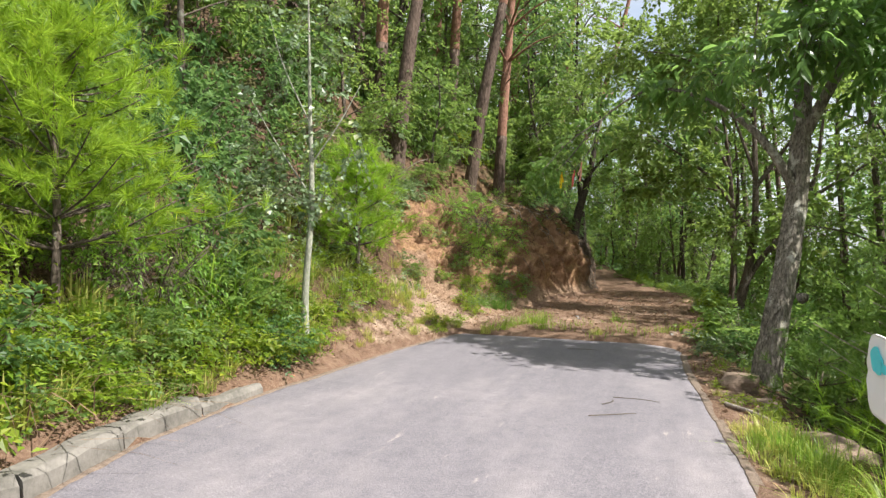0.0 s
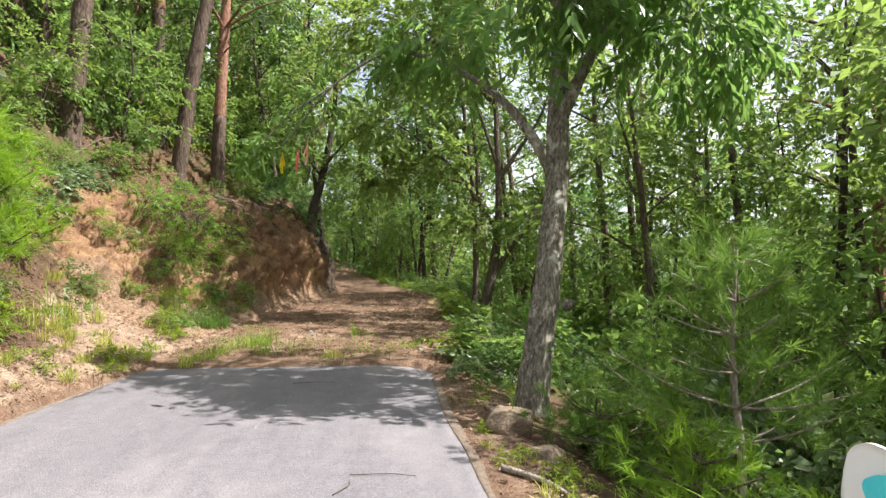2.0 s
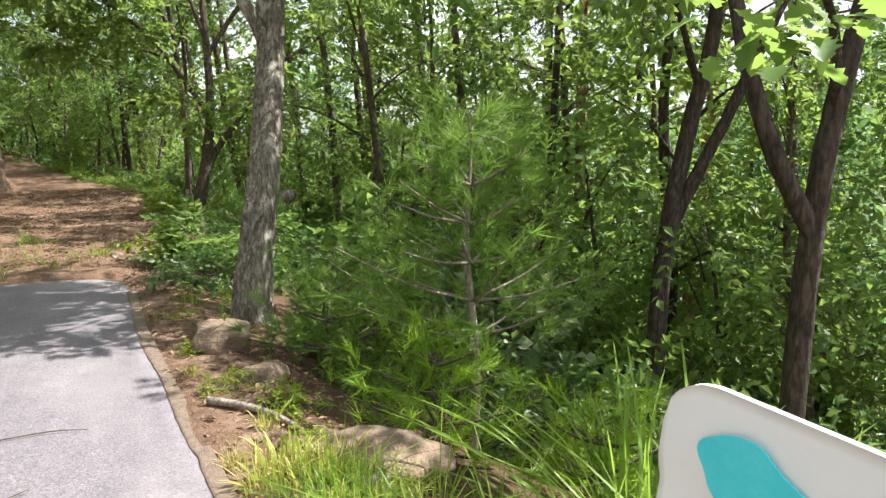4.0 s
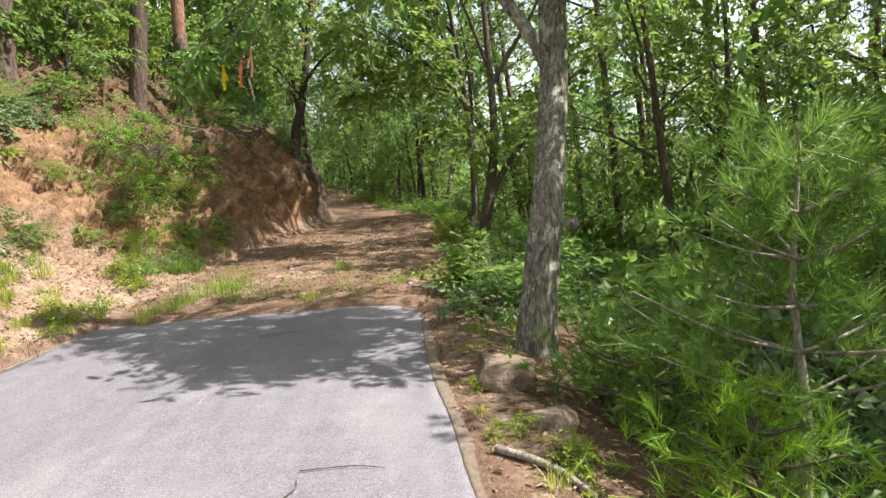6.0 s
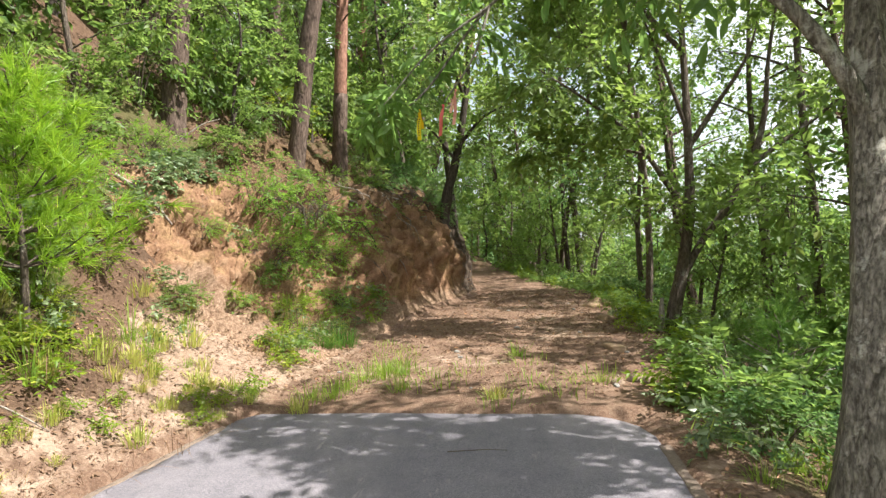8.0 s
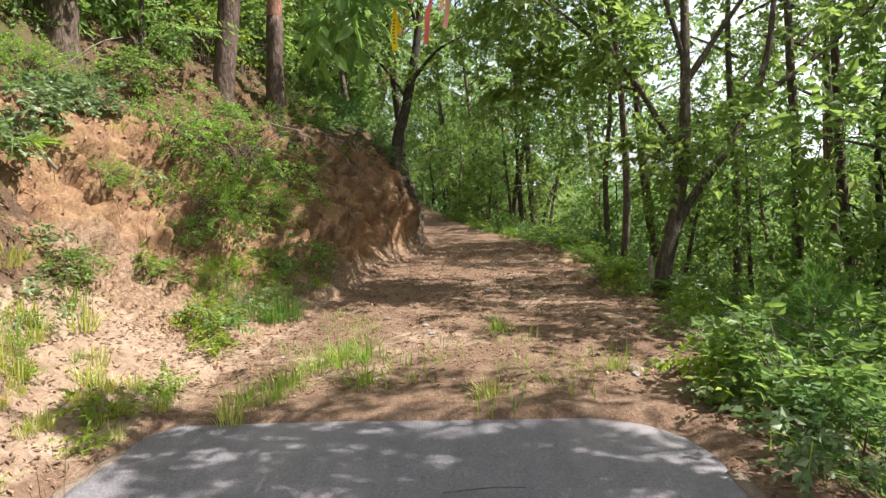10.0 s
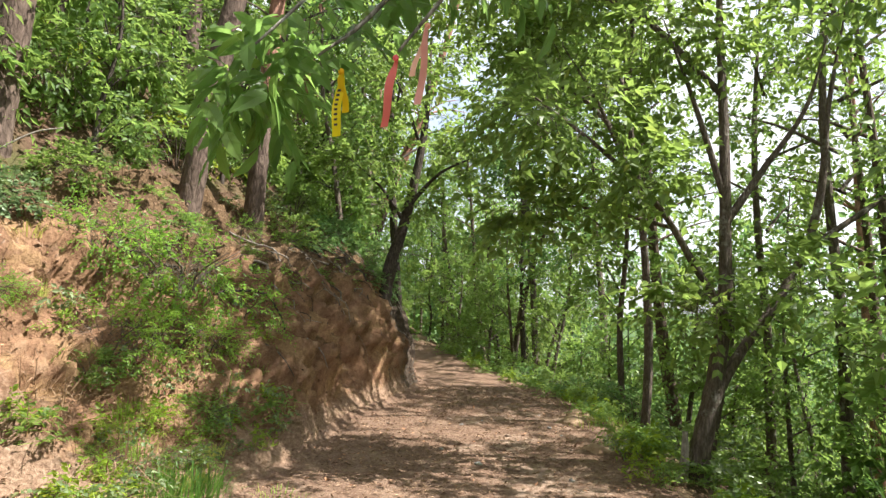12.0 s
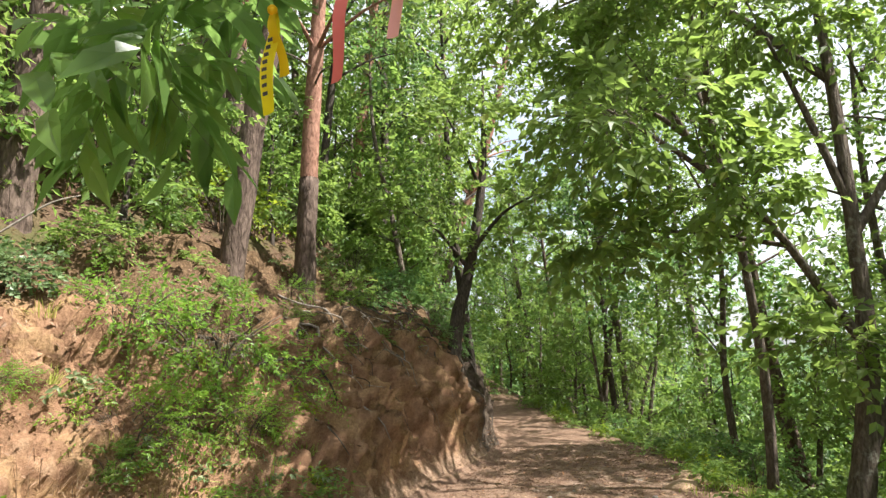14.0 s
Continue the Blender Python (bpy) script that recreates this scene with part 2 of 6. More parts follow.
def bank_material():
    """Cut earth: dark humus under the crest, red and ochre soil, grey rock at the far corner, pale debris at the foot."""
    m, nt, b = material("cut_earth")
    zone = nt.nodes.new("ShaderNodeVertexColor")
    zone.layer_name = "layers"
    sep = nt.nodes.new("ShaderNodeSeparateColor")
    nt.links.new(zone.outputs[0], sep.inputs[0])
    beds, med = noise_tex(nt, 1.5, 7.0, (1.0, 1.0, 1.6), 0.7), noise_tex(nt, 5.0, 7.0, (1.0, 1.3, 0.7), 0.72)
    fine, grit = noise_tex(nt, 30.0, 5.0, None, 0.75), noise_tex(nt, 90.0, 3.0)
    col = ramp(nt, med, [(0.30, (0.080, 0.036, 0.020)), (0.43, (0.165, 0.084, 0.048)), (0.54, (0.268, 0.148, 0.086)), (0.66, (0.375, 0.240, 0.148)), (0.80, (0.520, 0.380, 0.245))])
    ochre = ramp(nt, fine, [(0.3, (0.215, 0.120, 0.055)), (0.7, (0.465, 0.320, 0.160))])
    col = mix(nt, ramp(nt, beds, [(0.50, (0, 0, 0)), (0.60, (0.75, 0.75, 0.75))]), col, ochre)
    col = mix(nt, ramp(nt, beds, [(0.34, (0.7, 0.7, 0.7)), (0.44, (0, 0, 0))]), col, (0.105, 0.055, 0.034))
    col = mix(nt, 0.32, col, ramp(nt, fine, [(0.3, (0.075, 0.038, 0.022)), (0.7, (0.42, 0.27, 0.16))]))
    wob = nt.nodes.new("ShaderNodeMath")
    wob.operation = "MULTIPLY_ADD"
    wob.inputs[1].default_value, wob.inputs[2].default_value = 1.4, -0.7
    nt.links.new(med, wob.inputs[0])

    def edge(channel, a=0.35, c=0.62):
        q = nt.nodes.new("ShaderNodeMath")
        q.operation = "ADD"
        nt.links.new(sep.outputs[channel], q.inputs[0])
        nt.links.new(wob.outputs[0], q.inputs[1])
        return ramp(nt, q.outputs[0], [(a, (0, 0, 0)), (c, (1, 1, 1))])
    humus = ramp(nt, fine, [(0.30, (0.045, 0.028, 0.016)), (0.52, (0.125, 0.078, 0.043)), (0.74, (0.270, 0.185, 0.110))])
    debris = ramp(nt, fine, [(0.28, (0.105, 0.062, 0.040)), (0.48, (0.235, 0.150, 0.098)), (0.70, (0.400, 0.290, 0.200))])
    stone = ramp(nt, med, [(0.30, (0.034, 0.025, 0.019)), (0.52, (0.092, 0.068, 0.050)), (0.74, (0.190, 0.150, 0.118))])
    col = mix(nt, edge(1), col, debris)
    col = mix(nt, edge(2), col, stone)
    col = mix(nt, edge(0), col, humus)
    nt.links.new(col, b.inputs["Base Color"])
    b.inputs["Roughness"].default_value = 0.95
    b.inputs["Specular IOR Level"].default_value = 0.12
    bump(nt, b, mix(nt, 0.5, fine, mix(nt, 0.5, med, grit)), 1.0, 0.05)
    return m


def asphalt_material():
    m, nt, b = material("worn_asphalt")
    grit, fine, big = noise_tex(nt, 160.0, 2.0), noise_tex(nt, 45.0, 5.0, None, 0.7), noise_tex(nt, 0.9, 5.0, (1.0, 0.45, 1.0))
    col = ramp(nt, grit, [(0.34, (0.095, 0.096, 0.102)), (0.50, (0.158, 0.152, 0.162)), (0.60, (0.225, 0.217, 0.228)), (0.70, (0.320, 0.315, 0.322))])
    col = mix(nt, 0.35, col, ramp(nt, fine, [(0.35, (0.10, 0.10, 0.105)), (0.65, (0.27, 0.265, 0.27))]))
    dust = ramp(nt, big, [(0.48, (0, 0, 0)), (0.70, (0.6, 0.6, 0.6))])
    col = mix(nt, dust, col, (0.290, 0.275, 0.268))
    mottle = noise_tex(nt, 6.0, 6.0, None, 0.7)
    col = mix(nt, 0.5, col, ramp(nt, mottle, [(0.30, (0.36, 0.36, 0.37)), (0.70, (0.62, 0.61, 0.60))]), "OVERLAY")
    chips = noise_tex(nt, 75.0, 2.0, None, 0.5)
    col = mix(nt, ramp(nt, chips, [(0.60, (0, 0, 0)), (0.70, (0.28, 0.28, 0.28))]), col, (0.36, 0.355, 0.36))
    col = mix(nt, ramp(nt, chips, [(0.30, (0.35, 0.35, 0.35)), (0.38, (0, 0, 0))]), col, (0.060, 0.060, 0.065))
    wear = noise_tex(nt, 1.1, 7.0, (3.0, 0.35, 1.0), 0.7)
    col = mix(nt, 0.35, col, ramp(nt, wear, [(0.30, (0.33, 0.33, 0.34)), (0.70, (0.64, 0.63, 0.62))]), "OVERLAY")
    scuffs = noise_tex(nt, 2.2, 6.0, (2.4, 0.5, 1.0), 0.75)
    col = mix(nt, ramp(nt, scuffs, [(0.62, (0, 0, 0)), (0.70, (0.6, 0.6, 0.6))]), col, (0.43, 0.39, 0.35))
    col = mix(nt, 1.0, col, (0.92, 0.875, 0.905), "MULTIPLY")
    nt.links.new(col, b.inputs["Base Color"])
    b.inputs["Roughness"].default_value = 0.85
    b.inputs["Specular IOR Level"].default_value = 0.3
    bump(nt, b, mix(nt, 0.5, chips, fine), 0.8, 0.010)
    return m


def plain_material(name, a, c, scale=8.0, rough=0.8, metal=0.0, depth=0.01, strength=0.5, detail=6.0):
    m, nt, b = material(name)
    n, f = noise_tex(nt, scale, detail, None, 0.7), noise_tex(nt, scale * 7, 4.0)
    nt.links.new(mix(nt, 0.3, ramp(nt, n, [(0.3, a), (0.7, c)]), ramp(nt, f, [(0.3, a), (0.7, c)])), b.inputs["Base Color"])
    b.inputs["Roughness"].default_value, b.inputs["Metallic"].default_value = rough, metal
    bump(nt, b, mix(nt, 0.5, n, f), strength, depth)
    return m


SOIL = ground_material()
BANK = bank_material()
ASPHALT = asphalt_material()
CONCRETE = plain_material("weathered_concrete", (0.065, 0.060, 0.049), (0.235, 0.214, 0.186), 3.5, 0.9, 0, 0.02)
ROCK = plain_material("brown_rock", (0.085, 0.058, 0.040), (0.300, 0.215, 0.150), 4.0, 0.9, 0, 0.05, 0.9)
ROCK_GREY = plain_material("grey_rock", (0.130, 0.120, 0.105), (0.360, 0.340, 0.310), 5.0, 0.9, 0, 0.04, 0.9)
CLOD = plain_material("red_soil_clod", (0.240, 0.140, 0.080), (0.450, 0.320, 0.205), 5.0, 0.95, 0, 0.05, 0.9)
CLOD_DARK = plain_material("drifted_soil", (0.090, 0.064, 0.047), (0.260, 0.195, 0.145), 22.0, 0.95, 0, 0.02, 0.9)
RAIL_WHITE = plain_material("white_rail_coating", (0.880, 0.890, 0.900), (0.920, 0.925, 0.930), 6.0, 0.45, 0, 0.002, 0.2)
CYAN = plain_material("cyan_paint", (0.015, 0.640, 0.780), (0.090, 0.800, 0.860), 12.0, 0.35, 0, 0.001, 0.2)
ZINC = plain_material("galvanised_steel", (0.350, 0.360, 0.370), (0.520, 0.530, 0.540), 20.0, 0.45, 0.8, 0.002, 0.2)
RIBBON_YELLOW = leaf_material("yellow_ribbon_cloth", (0.700, 0.480, 0.010), (0.760, 0.540, 0.012), (0.800, 0.580, 0.015), (0.85, 0.60, 0.02), 0.35, 0.5)
RIBBON_RED = leaf_material("pink_red_ribbon_cloth", (0.560, 0.080, 0.110), (0.620, 0.100, 0.130), (0.660, 0.130, 0.150), (0.75, 0.12, 0.14), 0.35, 0.5)
RIBBON_SALMON = leaf_material("faded_salmon_ribbon_cloth", (0.600, 0.270, 0.200), (0.640, 0.310, 0.240), (0.700, 0.360, 0.280), (0.75, 0.30, 0.22), 0.35, 0.5)
INK = plain_material("ribbon_ink", (0.03, 0.02, 0.02), (0.06, 0.04, 0.04), 30, 0.7)


# ---- shaping helpers ----
def mesh_of(name, verts, faces, mat, smooth=True):
    me = bpy.data.meshes.new(name)
    me.from_pydata(np.asarray(verts).tolist(), [], [list(f) for f in np.asarray(faces).tolist()] if isinstance(faces, np.ndarray) else faces)
    me.materials.append(mat)
    if smooth:
        me.polygons.foreach_set("use_smooth", [True] * len(me.polygons))
    return me


def piece(name, verts, faces, mat, parent=None, label="", smooth=True):
    ob = new(name, mesh_of(name, verts, faces, mat, smooth))
    ob.parent = parent
    return tagged(ob, label) if label else ob


def part(name, bm, mat, parent, label="", smooth=False):
    me = bpy.data.meshes.new(name)
    bm.to_mesh(me)
    bm.free()
    me.materials.append(mat)
    if smooth:
        me.polygons.foreach_set("use_smooth", [True] * len(me.polygons))
    ob = new(name, me)
    ob.parent = parent
    return tagged(ob, label) if label else ob


def glide(pts, n):
    """A smooth line of n points through the given ones."""
    p = np.asarray(pts, float)
    if len(p) < 3:
        return np.stack([np.interp(np.linspace(0, len(p) - 1, n), range(len(p)), p[:, k]) for k in range(3)], 1)
    q = np.vstack([2 * p[0] - p[1], p, 2 * p[-1] - p[-2]])
    out = []
    for s in np.linspace(0, len(p) - 1 - 1e-6, n):
        i, f = int(s), s - int(s)
        a, b, c, d = q[i:i + 4]
        out.append(0.5 * (2 * b + (c - a) * f + (2 * a - 5 * b + 4 * c - d) * f * f + (3 * b - a - 3 * c + d) * f ** 3))
    return np.array(out)


def tube(pts, radii, seg=8, n=None, rough=0.0, seed=0):
    """A tapered, slightly uneven tube along a smooth line."""
    n = n or max(4, 4 * len(pts))
    line = glide(pts, n)
    rad = np.interp(np.linspace(0, 1, n), np.linspace(0, 1, len(radii)), radii)
    rng = np.random.default_rng(seed)
    tan = np.gradient(line, axis=0)
    tan /= np.linalg.norm(tan, axis=1)[:, None] + 1e-9
    ref = np.array([1.0, 0.03, 0.05]) if abs(tan[0][0]) < 0.8 else np.array([0.0, 1.0, 0.05])
    u = np.cross(tan, ref)
    u /= np.linalg.norm(u, axis=1)[:, None]
    v = np.cross(tan, u)
    ang = np.arange(seg) * 2 * math.pi / seg
    flute = 1 + rough * (rng.random(seg)[None, :] - 0.5) + rough * 0.7 * (rng.random((n, seg)) - 0.5)
    ring = (line[:, None, :] + (rad[:, None] * flute)[:, :, None] * (np.cos(ang)[None, :, None] * u[:, None, :] + np.sin(ang)[None, :, None] * v[:, None, :]))
    verts = ring.reshape(-1, 3)
    faces = [(i * seg + j, i * seg + (j + 1) % seg, (i + 1) * seg + (j + 1) % seg, (i + 1) * seg + j) for i in range(n - 1) for j in range(seg)]
    faces.append(tuple(range((n - 1) * seg, n * seg)))
    return verts, faces


def join(pieces):
    vs, fs, k = [], [], 0
    for v, f in pieces:
        vs.append(np.asarray(v))
        fs += [tuple(i + k for i in face) for face in f]
        k += len(v)
    return np.vstack(vs), fs


def unit(a):
    return a / (np.linalg.norm(a, axis=-1, keepdims=True) + 1e-9)


def leaf_blades(p, d, up, length, width, fold=0.12, droop=0.15, long_leaf=False):
    """Folded leaves: at p, along d, with upper side up. Arrays with one row a leaf."""
    d = unit(d)
    s = unit(np.cross(d, up))
    n = np.cross(s, d)
    L, W = np.asarray(length)[:, None], np.asarray(width)[:, None]
    if not long_leaf:
        v = np.stack([p, p + 0.42 * L * d + 0.5 * W * s + fold * W * n, p + L * d - droop * L * n, p + 0.42 * L * d - 0.5 * W * s + fold * W * n], 1)
        base = np.arange(len(p))[:, None] * 4
        f = np.concatenate([base + np.array([0, 2, 1]), base + np.array([0, 3, 2])])
        return v.reshape(-1, 3), f
    v = np.stack([p, p + 0.25 * L * d + 0.42 * W * s + fold * W * n, p + 0.25 * L * d - 0.42 * W * s + fold * W * n, p + 0.35 * L * d,
                  p + 0.62 * L * d + 0.45 * W * s + fold * W * n - droop * 0.5 * L * n, p + 0.62 * L * d - 0.45 * W * s + fold * W * n - droop * 0.5 * L * n, p + L * d - droop * 1.5 * L * n], 1)
    base = np.arange(len(p))[:, None] * 7
    f = np.concatenate([base + np.array(t) for t in ((0, 3, 1), (0, 2, 3), (1, 3, 4), (3, 2, 5), (3, 6, 4), (3, 5, 6))])
    return v.reshape(-1, 3), f


def sprays(rng, centres, out, reach=0.45, count=11, leaf=(0.12, 0.065), sag=0.25, hang=0.25, flat=0.35, long_leaf=False, twig=0.004):
    """Leafy twigs that start at the centres and point outwards. Returns the leaves and the twigs."""
    n = len(centres)
    u = unit(out + 0.45 * rng.normal(size=(n, 3)))
    u[:, 2] -= 0.1
    u = unit(u)
    side = unit(np.cross(u, np.array([0, 0, 1.0]) + flat * rng.normal(size=(n, 3))))
    top = np.cross(side, u)
    top *= np.sign(top[:, 2:3] + 1e-6)
    reach_i = reach * (0.6 + 0.8 * rng.random(n))
    t = (np.arange(count) + 0.6) / count
    t = t[None, :] + 0.06 * rng.normal(size=(n, count))
    p = centres[:, None, :] + u[:, None, :] * (reach_i[:, None] * t)[:, :, None]
    p[:, :, 2] -= sag * reach_i[:, None] * t ** 2
    sgn = np.where(np.arange(count) % 2 == 0, 1.0, -1.0)
    d = 0.65 * u[:, None, :] + 0.85 * sgn[None, :, None] * side[:, None, :] + 0.28 * rng.normal(size=(n, count, 3))
    d[:, :, 2] -= hang
    up = top[:, None, :] + flat * rng.normal(size=(n, count, 3))
    size = (0.65 + 0.6 * rng.random((n, count)))
    leaves_v, leaves_f = leaf_blades(p.reshape(-1, 3), d.reshape(-1, 3), up.reshape(-1, 3), (size * leaf[0]).ravel(), (size * leaf[1]).ravel(), long_leaf=long_leaf)
    e = centres + u * reach_i[:, None]
    e[:, 2] -= sag * reach_i
    b = centres - u * reach_i[:, None] * 0.5
    tv = np.stack([b + side * twig, b - side * twig, b + top * twig, e], 1).reshape(-1, 3)
    k = np.arange(n)[:, None] * 4
    tf = np.concatenate([k + np.array(x) for x in ((0, 1, 3), (1, 2, 3), (2, 0, 3))])
    return (leaves_v, leaves_f), (tv, tf)


def cloud(rng, centre, radii, n, hollow=0.35, gaps=1.6):
    """Uneven points in an egg of leaves, most of them near its outside, with gaps; and the ways outwards."""
    pts, outs = [], []
    while len(pts) < n:
        q = unit(rng.normal(size=3))
        r = hollow + (1 - hollow) * rng.random() ** 0.6
        r *= 0.8 + 0.5 * noise.noise(Vector(q * 1.7) + Vector(centre) * 3.1)
        p = np.array(centre) + q * r * np.array(radii)
        if noise.noise(Vector(p * gaps) + Vector((7.3, 1.9, 4.4))) < -0.13:
            continue
        pts.append(p)
        outs.append(q + np.array([0, 0, 0.15]))
    return np.array(pts), np.array(outs)


def merge_arrays(pairs):
    vs, fs, k = [], [], 0
    for v, f in pairs:
        vs.append(v)
        fs.append(f + k)
        k += len(v)
    return np.vstack(vs), np.vstack(fs)


def crown_parts(parent, rng, blobs, mat, twig_mat, name="crown", **kw):
    leaf_sets, twig_sets = [], []
    for centre, radii, n in blobs:
        c, o = cloud(rng, centre, radii, n)
        a, b = sprays(rng, c, o, **kw)
        leaf_sets.append(a)
        twig_sets.append(b)
    v, f = merge_arrays(leaf_sets)
    crown = piece(name, v, f, mat, parent, smooth=False)
    v, f = merge_arrays(twig_sets)
    tagged(piece("twig_growth", v, f, twig_mat, crown, smooth=False), kind="stuff")


def needle_tufts(rng, centres, out, count=26, length=0.10, width=0.0022, spread=0.9):
    n = len(centres)
    u = unit(out + 0.25 * rng.normal(size=(n, 3)))
    d = unit(u[:, None, :] + spread * rng.normal(size=(n, count, 3)) * 0.6)
    p = centres[:, None, :] + u[:, None, :] * (rng.random((n, count, 1)) - 0.3) * length * 0.9
    L = length * (0.75 + 0.5 * rng.random((n, count, 1)))
    s = unit(np.cross(d, rng.normal(size=(n, count, 3)))) * width
    v = np.stack([p - s, p + s, p + d * L], 2).reshape(-1, 3)
    f = np.arange(n * count * 3).reshape(-1, 3)
    return v, f


# ---- the lie of the land ----
def xl(y):
    return np.interp(y, [-20, 3, 5.85, 7, 8.5, 9.7, 11.7, 13.8, 15, 16, 17.7, 20.5, 24, 26, 29, 34, 45, 70], [-2.2, -2.2, -2.3, -2.58, -2.66, -2.62, -2.54, -2.29, -2.1, -1.95, -1.75, -1.65, -1.0, -0.9, -1.3, -2.3, -6.5, -20])


def xr(y):
    return np.interp(y, [-20, 7.4, 8.7, 10.4, 11.7, 14, 16, 18.3, 22, 25.5, 28.4, 31.4, 33.7, 36.5, 45, 70], [1.85, 1.78, 1.69, 1.55, 1.45, 1.4, 1.7, 1.68, 1.85, 1.4, 0.65, -0.2, -1.0, -1.9, -4.7, -17.0])


def step(a, b, v):
    t = np.clip((v - a) / (b - a), 0, 1)
    return t * t * (3 - 2 * t)


def noise_at(x, y, scale, seed=0.0):
    return np.array([noise.noise(Vector((a * scale + seed, b * scale, seed * 1.7))) for a, b in zip(np.ravel(x), np.ravel(y))]).reshape(np.shape(x))


def bank_zone(dl, y):
    """1 where the cut bank has a face of its own."""
    return step(0.05, 0.35, dl) * (1 - step(2.5, 3.0, dl)) * step(15.0, 16.3, y) * (1 - step(27.5, 29.0, y))


def height(x, y, rough=True, back=0.0):
    x, y = np.asarray(x, float), np.asarray(y, float)
    zb = np.interp(y, [-5, 13, 14.2, 16, 23, 30, 36, 45, 60, 120], [0, 0, 0.05, 0.12, 0.13, 0.05, 0.35, 1.3, 2.6, 6])
    dl, dr = xl(y) - x, x - xr(y)
    face = bank_zone(dl, y)
    dl = dl - back * face
    p1 = np.interp(dl, [0, 0.3, 0.8, 1.5, 3, 6, 12, 30, 100, 400], [0.04, 0.18, 0.5, 1.0, 2.1, 4.4, 8.5, 18, 30, 60])
    p2 = np.interp(dl, [0, 0.6, 1.2, 1.7, 2.0, 2.3, 2.7, 3.2, 4, 6, 12, 30, 100, 400], [0.0, 0.16, 0.45, 0.9, 1.45, 2.05, 2.55, 3.05, 3.9, 5.7, 10, 18, 30, 60])
    p3 = np.interp(dl, [0, 0.4, 0.8, 1.2, 1.6, 2.0, 2.6, 4, 6, 12, 30, 100, 400], [0.0, 0.45, 1.1, 1.7, 2.2, 2.6, 3.2, 4.5, 6.1, 10.5, 18, 30, 60])
    p4 = np.interp(dl, [0, 0.2, 0.4, 0.6, 0.8, 1.1, 1.6, 2.6, 4, 6, 12, 30, 100, 400], [0.0, 0.25, 0.75, 1.35, 1.85, 2.25, 2.7, 3.35, 4.6, 6.1, 10.5, 18, 30, 60])
    w4 = step(21.5, 24.5, y) * (1 - step(28, 31, y))
    p3 = p3 * (1 - w4) + p4 * w4
    w2, w3 = step(12.6, 15.0, y), step(17.2, 19.6, y)
    left = p1 * (1 - w2) + w2 * (p2 * (1 - w3) + p3 * w3)
    right = np.interp(dr, [0, 0.5, 1, 2, 4, 10, 25, 60, 120, 400], [0, -0.03, -0.2, -0.75, -1.9, -4.6, -8, -12, -12, 12])
    z = zb + np.where(dl > 0, left, 0) + np.where(dr > 0, right, 0)
    if rough:
        on_way = (dl < 0) & (dr < 0)
        amp = np.where(on_way, np.where(y < 13.6, 0.0, 0.035), np.clip(0.05 + 0.05 * np.maximum(dl, dr), 0.05, 0.45)) * (1 - 0.8 * face)
        z = z + amp * (noise_at(x, y, 0.9, 1.0) + 0.5 * noise_at(x, y, 2.7, 5.0))
        z = np.where(on_way & (y < 14.0), -0.05, z)
    return z


def ground_at(x, y):
    return float(height(np.array([x]), np.array([y]))[0])


def axis(spans):
    out = []
    for a, b, s in spans:
        out += list(np.arange(a, b - 1e-6, s))
    return np.array(out + [spans[-1][1]])


gx = axis([(-600, -120, 60), (-120, -40, 10), (-40, -14, 2), (-14, -6, 0.5), (-6, -5.2, 0.2), (-5.2, -1.2, 0.08), (-1.2, 4.0, 0.13), (4.0, 12, 0.5), (12, 40, 2), (40, 120, 10), (120, 600, 60)])
gy = axis([(-600, -60, 60), (-60, -8, 6), (-8, 3, 0.8), (3, 13, 0.3), (13, 14.6, 0.12), (14.6, 25.5, 0.09), (25.5, 31, 0.15), (31, 50, 0.6), (50, 120, 5), (120, 600, 60)])
GX, GY = np.meshgrid(gx, gy)
GZ = height(GX, GY, True, 0.3)
nx, ny = len(gx), len(gy)
quads = (np.arange(ny - 1)[:, None] * nx + np.arange(nx - 1)[None, :]).reshape(-1, 1) + np.array([0, 1, nx + 1, nx])
ground = piece("ground", np.stack([GX, GY, GZ], -1).reshape(-1, 3), quads, SOIL)
tagged(ground, "brown and red forest soil with leaf litter, bank and slope", "ground", kind="structure")
DL, DR = xl(GY) - GX, GX - xr(GY)
zone = np.zeros((ny, nx, 4))
zone[..., 3] = 1
zone[..., 0] = step(-0.9, -0.1, -DL) * step(-0.9, 0.1, -DR)
cut = step(0.10, 0.5, DL) * (1 - step(1.05, 1.6, DL - 0.75 * (1 - step(17.2, 19.6, GY)))) * step(14.2, 15.8, GY) * (1 - step(26, 33, GY))
zone[..., 1] = cut * (0.72 + 0.6 * noise_at(GX, GY, 0.9, 9.0)) * (1 - 0.6 * step(23.0, 25.0, GY))
sandy = step(-0.2, 0.3, DL) * (1 - step(0.55, 1.1, DL - 0.7 * step(13.2, 14.6, GY))) * step(10.8, 12.0, GY) * (0.55 + 0.45 * step(13.0, 14.4, GY)) * (1 - step(16.6, 18.2, GY))
sandy = np.maximum(sandy, step(-0.05, 0.15, DR) * (1 - step(0.6, 1.1, DR)) * step(6, 7, GY) * (1 - step(12.5, 14, GY)) * 0.38)
patches = step(0.1, 0.32, noise_at(GX, GY, 0.8, 4.0)) * step(0, 0.3, -DL) * step(0, 0.3, -DR) * step(14, 14.5, GY) * (1 - step(24, 30, GY)) * 0.45
zone[..., 2] = np.maximum(sandy, patches)
layer = ground.data.color_attributes.new("zone", "FLOAT_COLOR", "POINT")
